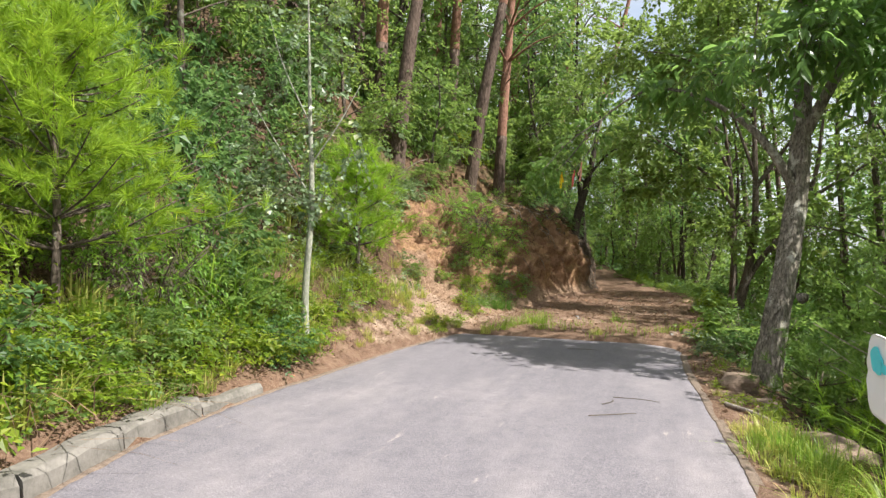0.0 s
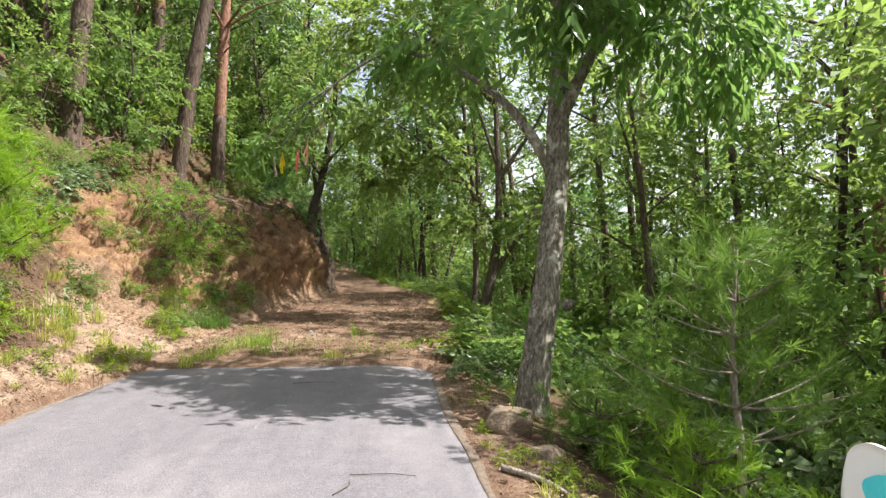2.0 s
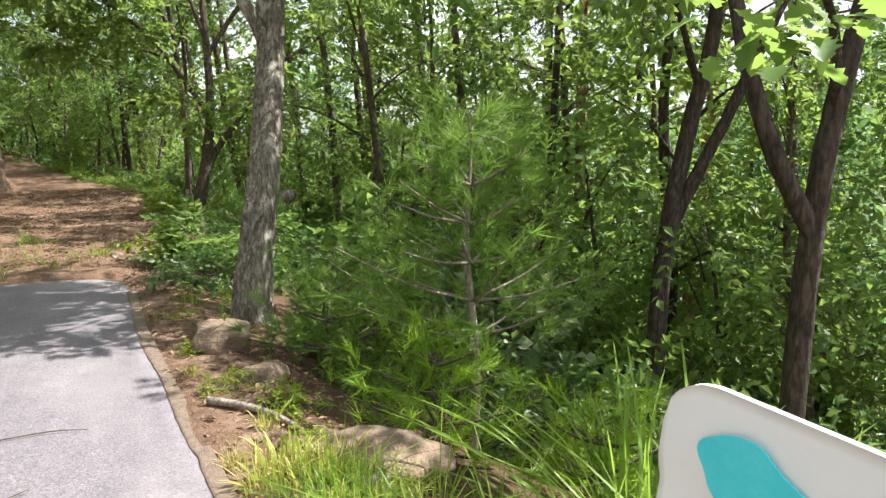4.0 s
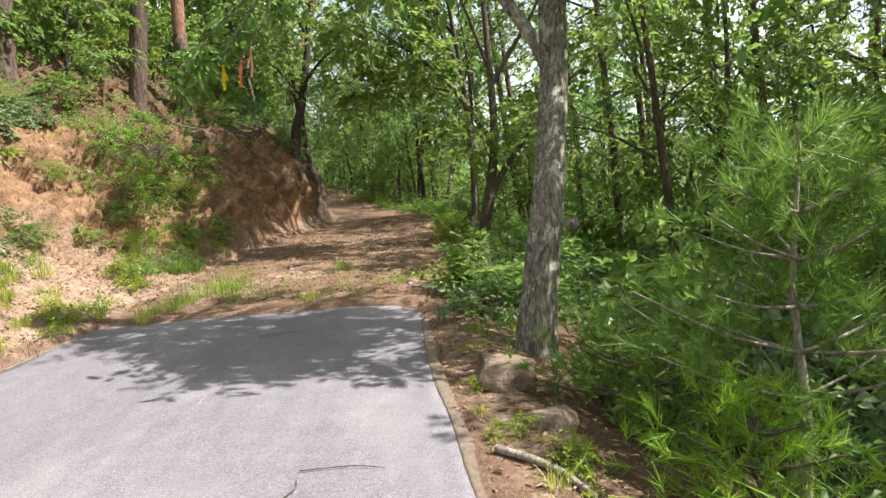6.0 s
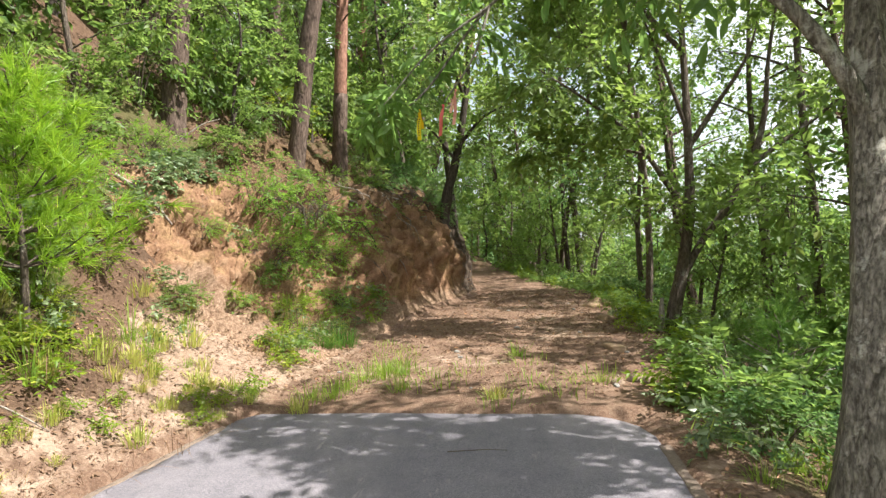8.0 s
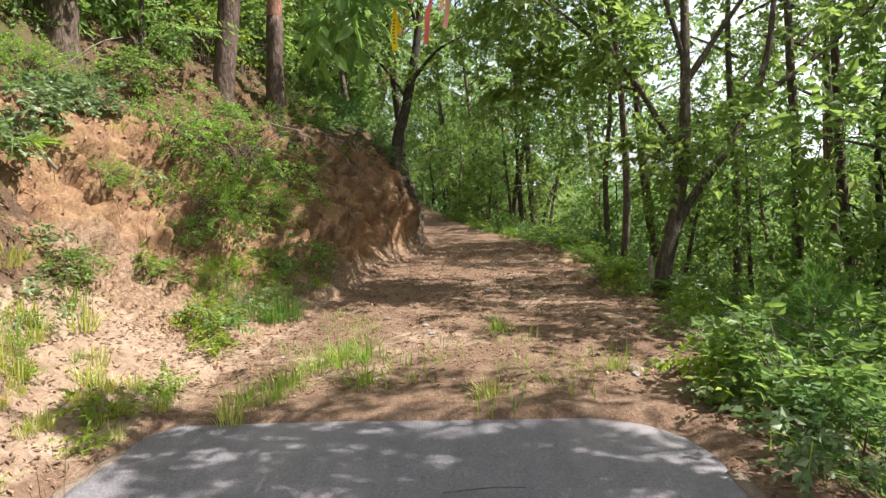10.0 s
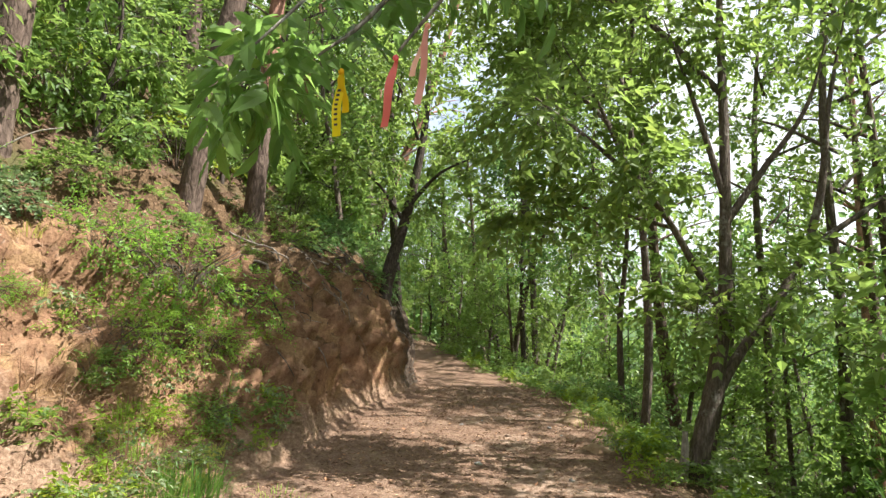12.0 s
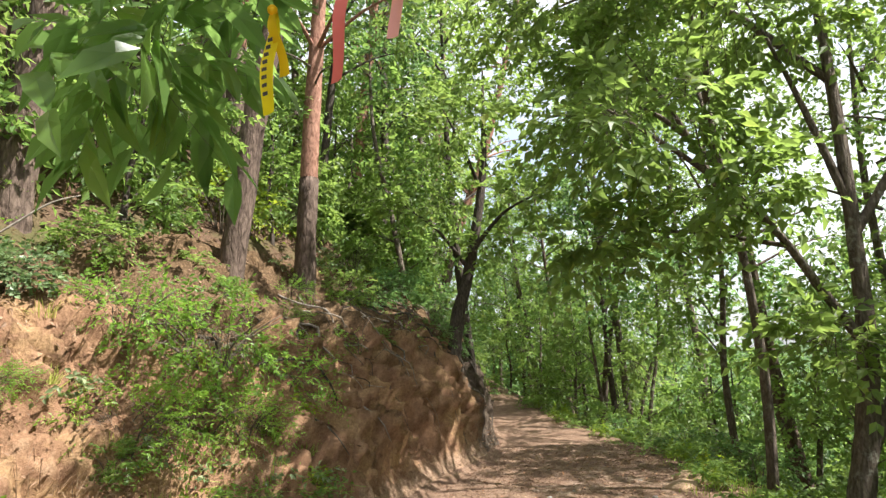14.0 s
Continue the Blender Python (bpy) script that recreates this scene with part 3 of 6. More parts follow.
layer.data.foreach_set("color", np.clip(zone, 0, 1).reshape(-1))


def build_bank():
    """The cut bank left of the path: eroded ribs, an undercut crest and a foot of debris. Returns its points and outward ways."""
    ys, n = np.arange(15.0, 29.4, 0.05), 84
    P, N, layers = np.zeros((len(ys), n, 3)), np.zeros((len(ys), n, 3)), np.zeros((len(ys), n, 4))
    d = np.linspace(-0.15, 3.1, 220)
    for i, y in enumerate(ys):
        x, z = xl(y) - d, height(xl(y) - d, np.full(220, y), False)
        run = np.concatenate([[0], np.cumsum(np.hypot(np.diff(x), np.diff(z)))])
        u = np.linspace(0, run[-1], n)
        px, pz = np.interp(u, run, x), np.interp(u, run, z)
        tx, tz = np.gradient(px), np.gradient(pz)
        tx, tz = [np.convolve(np.pad(q, 4, "edge"), np.ones(9) / 9, "valid") for q in (tx, tz)]
        long = np.hypot(tx, tz)
        P[i] = np.stack([px, np.full(n, y), pz], 1)
        N[i] = np.stack([tz / long, np.zeros(n), -tx / long], 1)
        f = u / run[-1]
        ends = step(0.0, 0.10 + 0.16 * step(19, 21, y), f) * (1 - step(0.86, 1.0, f)) * step(15.0, 16.2, y) * (1 - step(28.0, 29.4, y))
        ribs = step(17.6, 19.2, y)
        for k in range(n):
            sk = y + 0.5 * u[k]
            q = Vector(P[i, k])
            v1 = 0.42 - 1.5 * abs(noise.noise(Vector((sk * 1.15, u[k] * 0.22, 3.0))))
            v2 = 0.30 - abs(noise.noise(Vector((sk * 2.9, u[k] * 0.5, 8.0))))
            v3 = 0.22 - abs(noise.noise(Vector((sk * 5.5, u[k] * 3.2, 5.0))))
            h = v1 * (0.12 + 0.55 * ribs) + v2 * (0.18 + 0.45 * ribs) + v3 * 0.34
            h *= (1 - 0.35 * step(22.5, 25.0, y)) * (1 - 0.75 * step(2.1, 2.8, pz[k]))
            h += 0.14 * noise.noise(q * 1.7) + 0.10 * noise.noise(q * 4.3) + 0.080 * noise.noise(q * 9.5) + 0.045 * noise.noise(q * 21)
            h *= 0.35 + 0.65 * step(0.25, 0.9, pz[k])
            rag = 0.75 + 0.9 * noise.noise(Vector((y * 2.1, 1.0, 6.0)))
            h += rag * (0.07 * math.exp(-((pz[k] - 2.35) / 0.22) ** 2) - 0.09 * math.exp(-((pz[k] - 1.80) / 0.28) ** 2))
            P[i, k] += N[i, k] * (h * ends[k] - 0.07 * (1 - ends[k]))
            P[i, k, 1] += 0.05 * ends[k] * noise.noise(q * 5 + Vector((9, 9, 9)))
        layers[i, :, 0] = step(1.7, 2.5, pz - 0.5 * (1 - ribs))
        layers[i, :, 1] = np.maximum(1 - step(0.12, 0.75, pz), (1 - step(15.6, 17.0, y)) * (1 - step(0.9, 1.8, pz)))
        layers[i, :, 2] = 0.8 * step(23.4, 25.0, y) * (1 - step(2.0, 2.6, pz))
    layers[..., 3] = 1
    faces = (np.arange(len(ys) - 1)[:, None] * n + np.arange(n - 1)[None, :]).reshape(-1, 1) + np.array([0, n, n + 1, 1])
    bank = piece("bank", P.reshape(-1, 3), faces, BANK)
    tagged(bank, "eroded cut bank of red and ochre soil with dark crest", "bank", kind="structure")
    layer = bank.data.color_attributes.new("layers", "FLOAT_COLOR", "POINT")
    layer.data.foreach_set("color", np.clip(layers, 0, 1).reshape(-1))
    return P, N


BANK_P, BANK_N = build_bank()


def build_road():
    us = np.linspace(0, 1, 42)
    ys = np.arange(-14, 12.5, 0.25)
    rows = []
    for y in ys:
        rows.append([(float(xl(y) + u * (xr(y) - xl(y))), y) for u in us])
    for f in np.linspace(0, 1, 16):
        row = []
        for u in us:
            x = float(xl(13.2) + u * (xr(13.2) - xl(13.2)))
            end = 14.05 + 0.33 * math.sin(math.pi * min(1, u * 1.15)) - 0.1 * u + 0.03 * noise.noise(Vector((u * 26, 2, 0)))
            right_in = max(0.0, (x - (1.43 - 0.55)) / 0.55)
            end -= 0.75 * (1 - math.sqrt(max(0, 1 - min(1, right_in) ** 2)))
            left_in = max(0.0, (-1.9 - x) / 0.5)
            end -= 0.5 * min(1, left_in) ** 2
            row.append((x, 12.5 + f * (end - 12.5)))
        rows.append(row)
    verts, n, m = [], len(rows), len(us)
    for i, row in enumerate(rows):
        for j, (x, y) in enumerate(row):
            edge = min(j, m - 1 - j)
            wob = 0.02 * noise.noise(Vector((x * 3, y * 3.5, 1))) if edge == 0 else 0
            z = 0.012 * noise.noise(Vector((x * 0.8, y * 0.5, 0)))
            verts.append((x + wob, y, z + 0.0))
    top = len(verts)
    verts += [(x * 1.0, y, z - 0.09) for x, y, z in verts]
    faces = [(i * m + j, i * m + j + 1, (i + 1) * m + j + 1, (i + 1) * m + j) for i in range(n - 1) for j in range(m - 1)]
    rim = [j for j in range(m)] + [i * m + m - 1 for i in range(1, n)] + [(n - 1) * m + j for j in range(m - 2, -1, -1)] + [i * m for i in range(n - 2, 0, -1)]
    faces += [(rim[k], top + rim[k], top + rim[(k + 1) % len(rim)], rim[(k + 1) % len(rim)]) for k in range(len(rim))]
    road = piece("road", verts, faces, ASPHALT)
    tagged(road, "worn light grey asphalt road that ends at the dirt path", "road", kind="structure")


build_road()


def build_kerb():
    kerb = new("kerb")
    tagged(kerb, "weathered concrete kerb half buried in soil and weeds", "kerb", kind="structure")
    rng = np.random.default_rng(5)
    y = -6.0
    while y < 8.7:
        y1 = y + 0.98
        sink = 0.0 if y < 7 else 0.05 * (y - 6.5)
        bm = bmesh.new()
        rows = []
        for t in np.linspace(0, 1, 6):
            yy = y + 0.012 + t * (y1 - y - 0.024)
            x = float(xl(yy)) + 0.02
            j = rng.normal(size=4) * 0.007
            h = 0.17 - sink
            rows.append([bm.verts.new(q) for q in ((x + j[0] * .5, yy, -0.05), (x - 0.015 + j[0], yy, h - 0.045 + j[1]), (x - 0.055, yy, h + j[2]), (x - 0.24 + j[3], yy, h - 0.01 + j[2]), (x - 0.26, yy, -0.05))])
        for a, b in zip(rows, rows[1:]):
            for k in range(4):
                bm.faces.new((a[k], a[k + 1], b[k + 1], b[k]))
        bm.faces.new(rows[0][::-1])
        bm.faces.new(rows[-1])
        bmesh.ops.recalc_face_normals(bm, faces=bm.faces)
        part("kerb_stone", bm, CONCRETE, kerb)
        y = y1


build_kerb()


def drifted_soil(name, label, side, y0, y1, wide, seed):
    """A low uneven drift of soil that creeps over the edge of the asphalt."""
    verts, faces = [], []
    ys = np.arange(y0, y1, 0.05)
    for y in ys:
        w = wide * (0.45 + 0.9 * (noise.noise(Vector((y * 1.3, seed, 0))) + 0.5) * 0.8 + 0.5 * noise.noise(Vector((y * 6, seed, 3))))
        w = max(0.015, w)
        edge = float(xl(y)) + 0.01 if side < 0 else float(xr(y)) - 0.0
        for t, z in ((-0.15 if side > 0 else -0.02, 0.006), (0.15, 0.010), (0.5, 0.009), (0.8, 0.007), (1.0, -0.006)):
            x = edge - side * t * w if t > 0 else edge + side * 0.06 * (1 if side > 0 else 0.2)
            verts.append((x, y, z + 0.012 * noise.noise(Vector((x * 0.8, y * 0.5, 0))) + 0.004 * noise.noise(Vector((x * 15, y * 15, seed)))))
    for i in range(len(ys) - 1):
        for k in range(4):
            a = i * 5 + k
            faces.append((a, a + 1, a + 6, a + 5))
    tagged(piece(name, verts, faces, CLOD_DARK), label, "soil", kind="structure")


drifted_soil("trim_soil_by_kerb", "thin drift of reddish soil along the kerb foot", -1, -2.0, 13.6, 0.07, 3.0)
drifted_soil("trim_soil_on_verge", "thin drift of brown soil over the asphalt edge", 1, 5.0, 13.2, 0.035, 8.0)


# ---- trees ----
def tree(name, label, base, trunk, radii, limbs, blobs, bark, leaf_mat, seed, twig_mat=TWIG, seg=12, group="", rough=0.22, **kw):
    """A broadleaf tree: trunk, limbs and a crown of leafy twigs. All places are relative to its foot."""
    rng = np.random.default_rng(seed)
    root = new(name)
    root.location = base
    tagged(root, label, "tree", group)
    v, f = tube(trunk, radii, seg, 6 * len(trunk), rough, seed)
    piece("trunk", v, f, bark, root)
    for i, (pts, r) in enumerate(limbs):
        v, f = tube(pts, r, 7 if seg > 8 else 5, (5 if seg > 8 else 3) * len(pts), rough, seed + i)
        piece("limb", v, f, bark, root)
    if blobs:
        crown_parts(root, rng, blobs, leaf_mat, twig_mat, **kw)
    return root


def thin_tree(seed, tall, lean, bark, leaf_mat, low=0.35, n=240, wide=1.5):
    """A slim woodland tree with a loose crown."""
    rng = np.random.default_rng(seed)
    trunk = [(0, 0, -0.5), (0.02, 0, 0.3), (lean[0] * 0.3 + rng.normal() * .06, lean[1] * 0.3, tall * 0.3), (lean[0] * 0.65 + rng.normal() * .12, lean[1] * 0.65 + rng.normal() * .12, tall * 0.62), (lean[0], lean[1], tall)]
    r0 = 0.022 + 0.0078 * tall
    limbs, blobs = [], []
    for k in range(8):
        h = tall * (low + (0.97 - low) * (k + rng.random() * .6) / 8)
        a = k * 2.4 + rng.random()
        fx = np.interp(h, [0, tall], [0, 1])
        start = np.array([lean[0] * fx, lean[1] * fx, h - 0.35])
        reach = wide * (0.55 + 0.5 * rng.random()) * (1.15 - 0.5 * fx)
        end = start + np.array([math.cos(a) * reach, math.sin(a) * reach, 0.35 + 0.5 * rng.random()])
        mid = (start + end) / 2 + np.array([0, 0, 0.12])
        limbs.append(([start, mid, end], [r0 * 0.34, r0 * 0.2, 0.006]))
        blobs.append((tuple(mid * 0.35 + end * 0.65), (0.75 * wide * .62, 0.75 * wide * .62, 0.42), n // 8))
    return tree("woodland_tree", "slim woodland tree with a dark trunk and loose green crown", (0, 0, 0), trunk, [r0 * 1.25, r0, r0 * .85, r0 * .6, 0.012], limbs, blobs, bark, leaf_mat, seed,
                seg=8, group="slim trees of the wood", reach=0.5, count=10, leaf=(0.13, 0.075))


def bush(seed, label, leaf_mat, size=(0.8, 0.8, 0.55), n=110, leaf=(0.12, 0.065), count=10, name="bush", stems=6, long_leaf=False, reach=0.38, group="undergrowth bushes", hang=0.25):
    """A bush of several stems under a loose heap of leaves."""
    rng = np.random.default_rng(seed)
    root = new(name)
    tagged(root, label, "bush", group)
    tubes = []
    for k in range(stems):
        a = rng.random() * 6.28
        e = np.array([math.cos(a) * size[0] * .7, math.sin(a) * size[1] * .7, size[2] * (1.1 + 0.6 * rng.random())])
        tubes.append(tube([(0.04 * math.cos(a), 0.04 * math.sin(a), -0.15), e * np.array([.4, .4, .55]), e], [0.014, 0.010, 0.004], 5, 7, 0.1, seed + k))
    v, f = join(tubes)
    tagged(piece("stem_growth", v, f, TWIG, root), kind="stuff")
    crown_parts(root, rng, [((0, 0, size[2] * 0.95), size, n)], leaf_mat, TWIG, name="foliage", reach=reach, count=count, leaf=leaf, long_leaf=long_leaf, hang=hang)
    return root


def put(proto, x, y, turn=0.0, scale=1.0, sink=0.0, tall=1.0, label=""):
    ob = copy_thing(proto, pose(x, y, ground_at(x, y) - sink, 0, 0, turn) @ Matrix.Diagonal((scale, scale, scale * tall, 1)))
    return tagged(ob, label) if label else ob


def shift_first(proto, x, y, turn=0.0, scale=1.0, sink=0.0):
    proto.matrix_basis = pose(x, y, ground_at(x, y) - sink, 0, 0, turn) @ Matrix.Scale(scale, 4)


# chestnut beside the road's end, whose long limb droops over the path
def rel(base, pts):
    return [tuple(np.array(p) - np.array(base)) for p in pts]


CH = (2.42, 12.2, -0.25)
chestnut = tree("chestnut_tree", "large grey-brown chestnut with furrowed trunk beside the road", CH,
                rel(CH, [(2.36, 12.15, -0.6), (2.40, 12.2, -0.1), (2.47, 12.28, 0.35), (2.64, 12.5, 1.2), (2.80, 12.85, 2.1), (2.88, 13.05, 2.8), (2.93, 13.2, 3.6), (3.05, 13.4, 5.2), (3.2, 13.7, 7.5)]),
                [0.26, 0.20, 0.165, 0.15, 0.138, 0.142, 0.12, 0.09, 0.03],
                [(rel(CH, [(2.80, 12.9, 2.35), (2.60, 12.85, 2.72), (2.20, 12.9, 3.25), (1.62, 13.3, 3.75), (0.9, 13.5, 3.95), (0.2, 13.55, 3.55), (-0.3, 13.55, 2.95), (-0.5, 13.5, 2.75)]), [0.075, 0.062, 0.046, 0.030, 0.018, 0.013, 0.009, 0.005]),
                 (rel(CH, [(0.2, 13.55, 3.55), (-0.3, 13.5, 3.2), (-0.7, 13.4, 2.75)]), [0.014, 0.010, 0.005]),
                 (rel(CH, [(0.2, 13.55, 3.55), (0.05, 13.45, 3.1), (-0.2, 13.45, 2.75)]), [0.012, 0.009, 0.005]),
                 (rel(CH, [(2.90, 13.1, 3.0), (3.3, 12.9, 3.9), (3.9, 12.5, 5.0), (4.6, 12.0, 6.2)]), [0.08, 0.07, 0.045, 0.015]),
                 (rel(CH, [(2.95, 13.25, 3.8), (2.8, 12.5, 4.5), (2.6, 11.8, 4.7)]), [0.05, 0.035, 0.012]),
                 (rel(CH, [(3.0, 13.4, 5.0), (2.2, 13.2, 6.0), (1.5, 13.0, 6.6)]), [0.06, 0.04, 0.015])],
                [(tuple(np.array(c) - np.array(CH)), r, n) for c, r, n in (
                    ((2.75, 11.85, 4.0), (0.8, 0.6, 0.55), 62), ((3.3, 12.0, 4.4), (0.9, 0.7, 0.6), 70), ((4.1, 13.2, 6.2), (1.9, 1.7, 1.2), 260), ((3.9, 11.7, 3.7), (0.8, 0.7, 0.6), 80), ((4.5, 12.7, 4.3), (1.0, 0.9, 0.7), 90), ((3.5, 12.6, 5.2), (0.9, 0.9, 0.6), 70),
                    ((4.4, 12.2, 5.8), (1.1, 1.1, 0.8), 110), ((1.6, 13.3, 4.0), (0.8, 0.6, 0.35), 60))],
                BARK_CHESTNUT, LEAF_CHESTNUT, 11, seg=16, rough=0.20, reach=0.42, count=9, leaf=(0.19, 0.062), hang=0.75, sag=0.45, long_leaf=True)
crown_parts(chestnut, np.random.default_rng(12), [(tuple(np.array(c) - np.array(CH)), r, n) for c, r, n in (
    ((0.6, 13.6, 3.95), (0.7, 0.5, 0.25), 18), ((0.2, 13.8, 3.5), (0.35, 0.3, 0.2), 9), ((-0.1, 13.6, 3.25), (0.35, 0.25, 0.18), 14), ((-0.55, 13.75, 2.95), (0.25, 0.15, 0.12), 12), ((-0.78, 13.62, 2.70), (0.17, 0.13, 0.11), 18))],
    LEAF_CHESTNUT, TWIG, name="drooping_foliage", reach=0.24, count=8, leaf=(0.150, 0.052), hang=0.7, sag=0.4, long_leaf=True, twig=0.002)
v, f = tube(rel(CH, [(2.80, 12.4, 0.92), (2.86, 12.36, 0.95), (2.89, 12.34, 0.97)]), [0.08, 0.055, 0.02], 8, 8, 0.2, 3)
piece("knot", v, f, BARK_CHESTNUT, chestnut)

# forked tree on the outer edge of the path
FK = (2.72, 18.9, 0.0)
FK = (FK[0], FK[1], ground_at(FK[0], FK[1]))
tree("forked_tree", "forked dark-barked tree with spreading limbs beside the path", FK,
     rel(FK, [(2.66, 18.9, -0.8), (2.70, 18.9, 0.2), (2.86, 18.9, 1.0), (2.98, 18.9, 1.8), (3.0, 18.9, 2.7), (2.95, 18.8, 4.0), (2.9, 18.8, 5.6), (3.0, 18.8, 7.2)]), [0.15, 0.11, 0.095, 0.082, 0.066, 0.052, 0.034, 0.01],
     [(rel(FK, [(2.98, 18.9, 1.85), (2.55, 18.7, 2.45), (2.1, 18.5, 3.05), (1.4, 18.2, 3.6), (0.6, 17.9, 4.1)]), [0.05, 0.04, 0.032, 0.022, 0.008]),
      (rel(FK, [(2.80, 18.9, 0.75), (3.15, 19.0, 1.35), (3.65, 19.1, 2.0), (4.1, 19.2, 2.65), (5.2, 19.5, 3.4), (6.3, 19.8, 4.3)]), [0.065, 0.06, 0.055, 0.045, 0.03, 0.010]),
      (rel(FK, [(4.05, 19.2, 2.6), (4.25, 19.2, 3.4), (4.35, 19.2, 4.4), (4.6, 19.2, 5.8)]), [0.05, 0.045, 0.03, 0.010]),
      (rel(FK, [(3.0, 18.9, 2.9), (3.4, 18.9, 3.5), (3.9, 18.8, 4.3), (4.2, 18.8, 5.4)]), [0.05, 0.04, 0.025, 0.008]),
      # limb added to carry the shading crown over the path
      (rel(FK, [(2.93, 18.8, 4.4), (2.0, 19.4, 5.7), (1.0, 20.3, 6.4), (0.3, 21.4, 6.8)]), [0.05, 0.04, 0.025, 0.008]),
      (rel(FK, [(2.97, 18.85, 3.2), (2.6, 18.7, 4.2), (2.2, 18.6, 5.2)]), [0.045, 0.03, 0.008]),
      (rel(FK, [(2.3, 18.6, 2.8), (1.6, 18.8, 3.0), (0.7, 18.9, 3.1)]), [0.025, 0.018, 0.006])],
     # high blobs over the path are added, mostly unseen, to shade the bank
     [(tuple(np.array(c) - np.array(FK)), r, n) for c, r, n in (
         ((0.9, 18.0, 3.9), (1.0, 0.8, 0.6), 110), ((1.7, 18.4, 3.3), (0.9, 0.8, 0.45), 90), ((0.6, 18.9, 3.0), (0.7, 0.6, 0.35), 50), ((2.2, 18.6, 5.2), (0.9, 0.8, 0.7), 80), ((2.9, 18.8, 6.6), (1.3, 1.2, 0.8), 120), ((0.9, 19.8, 6.3), (1.7, 1.5, 0.7), 170), ((0.3, 21.4, 6.9), (1.7, 1.5, 0.7), 190), ((1.9, 17.4, 7.2), (1.6, 1.3, 0.6), 150), ((2.6, 20.0, 7.8), (1.7, 1.6, 0.7), 150),
         ((4.3, 18.9, 5.4), (0.9, 0.8, 0.6), 50), ((5.8, 19.5, 4.1), (0.9, 0.9, 0.5), 50), ((3.7, 18.5, 2.2), (0.7, 0.6, 0.4), 40), ((2.5, 18.3, 1.9), (0.6, 0.5, 0.4), 45))],
     BARK_BROWN, LEAF, 21, reach=0.42, count=11, leaf=(0.13, 0.075))

# added tree whose wide crown roofs the path, to shade the bank
OV = (2.75, 21.4, ground_at(2.75, 21.4))
tree("overhanging_tree", "slender tree added to shade the bank, wide green crown over the path", OV,
     rel(OV, [(2.75, 21.4, OV[2] - 0.5), (2.75, 21.4, OV[2]), (2.8, 21.4, 1.5), (2.7, 21.5, 3.4), (2.5, 21.6, 5.2), (2.4, 21.7, 7.6)]), [0.095, 0.08, 0.068, 0.058, 0.045, 0.01],
     [(rel(OV, [(2.7, 21.5, 3.5), (2.0, 21.0, 4.8), (1.3, 20.4, 5.6)]), [0.05, 0.035, 0.008]), (rel(OV, [(2.6, 21.55, 4.3), (1.9, 22.2, 5.4), (1.0, 22.8, 6.0)]), [0.05, 0.035, 0.008]),
      (rel(OV, [(2.5, 21.6, 5.0), (2.6, 22.8, 6.1), (2.4, 24.0, 6.8)]), [0.045, 0.03, 0.008]), (rel(OV, [(2.5, 21.6, 5.2), (2.3, 20.4, 6.4), (2.2, 19.4, 7.2)]), [0.045, 0.03, 0.008])],
     [(tuple(np.array(c) - np.array(OV)), r, n) for c, r, n in (((1.3, 20.5, 5.7), (1.2, 1.2, 0.6), 150), ((1.0, 22.6, 6.0), (1.2, 1.2, 0.6), 150), ((2.4, 24.0, 6.8), (1.5, 1.5, 0.6), 250), ((2.6, 22.4, 8.0), (1.6, 1.5, 0.6), 220), ((2.3, 19.6, 7.3), (1.2, 1.2, 0.5), 110), ((2.4, 21.6, 7.5), (1.3, 1.2, 0.6), 130), ((1.5, 25.2, 6.6), (1.0, 1.2, 0.5), 90))],
     BARK_BROWN, LEAF, 25, reach=0.45, count=11, leaf=(0.125, 0.07))

# dark leaning tree on the far corner of the bank
DK = (-1.70, 24.5, ground_at(-1.70, 24.5))
tree("leaning_tree", "dark thick-footed tree leaning over the corner of the bank", DK,
     rel(DK, [(-1.85, 24.5, DK[2] - 0.7), (-1.70, 24.5, DK[2]), (-1.52, 24.5, 2.75), (-1.38, 24.5, 3.2), (-1.15, 24.5, 4.2), (-0.95, 24.6, 5.6), (-0.9, 24.8, 7.6)]), [0.21, 0.16, 0.125, 0.11, 0.095, 0.07, 0.015],
     [(rel(DK, [(-1.2, 24.5, 3.9), (-0.6, 24.3, 4.5), (0.1, 24.1, 4.8)]), [0.05, 0.035, 0.008]), (rel(DK, [(-1.3, 24.5, 3.5), (-1.8, 24.2, 4.2), (-2.4, 24.0, 4.7)]), [0.045, 0.03, 0.008]), (rel(DK, [(-1.0, 24.55, 5.0), (-1.3, 23.8, 5.8), (-1.5, 23.2, 6.2)]), [0.04, 0.03, 0.008])],
     [(tuple(np.array(c) - np.array(DK)), r, n) for c, r, n in (((-0.2, 24.2, 4.7), (0.8, 0.7, 0.5), 70), ((-2.2, 24.0, 4.6), (0.8, 0.7, 0.5), 75), ((-1.4, 23.4, 6.0), (1.0, 0.8, 0.6), 80), ((-0.9, 24.8, 7.2), (1.2, 1.2, 0.7), 110), ((-1.0, 24.2, 3.9), (0.5, 0.4, 0.3), 26))],
     BARK_DARK, LEAF, 26, reach=0.42, count=11, leaf=(0.125, 0.07))

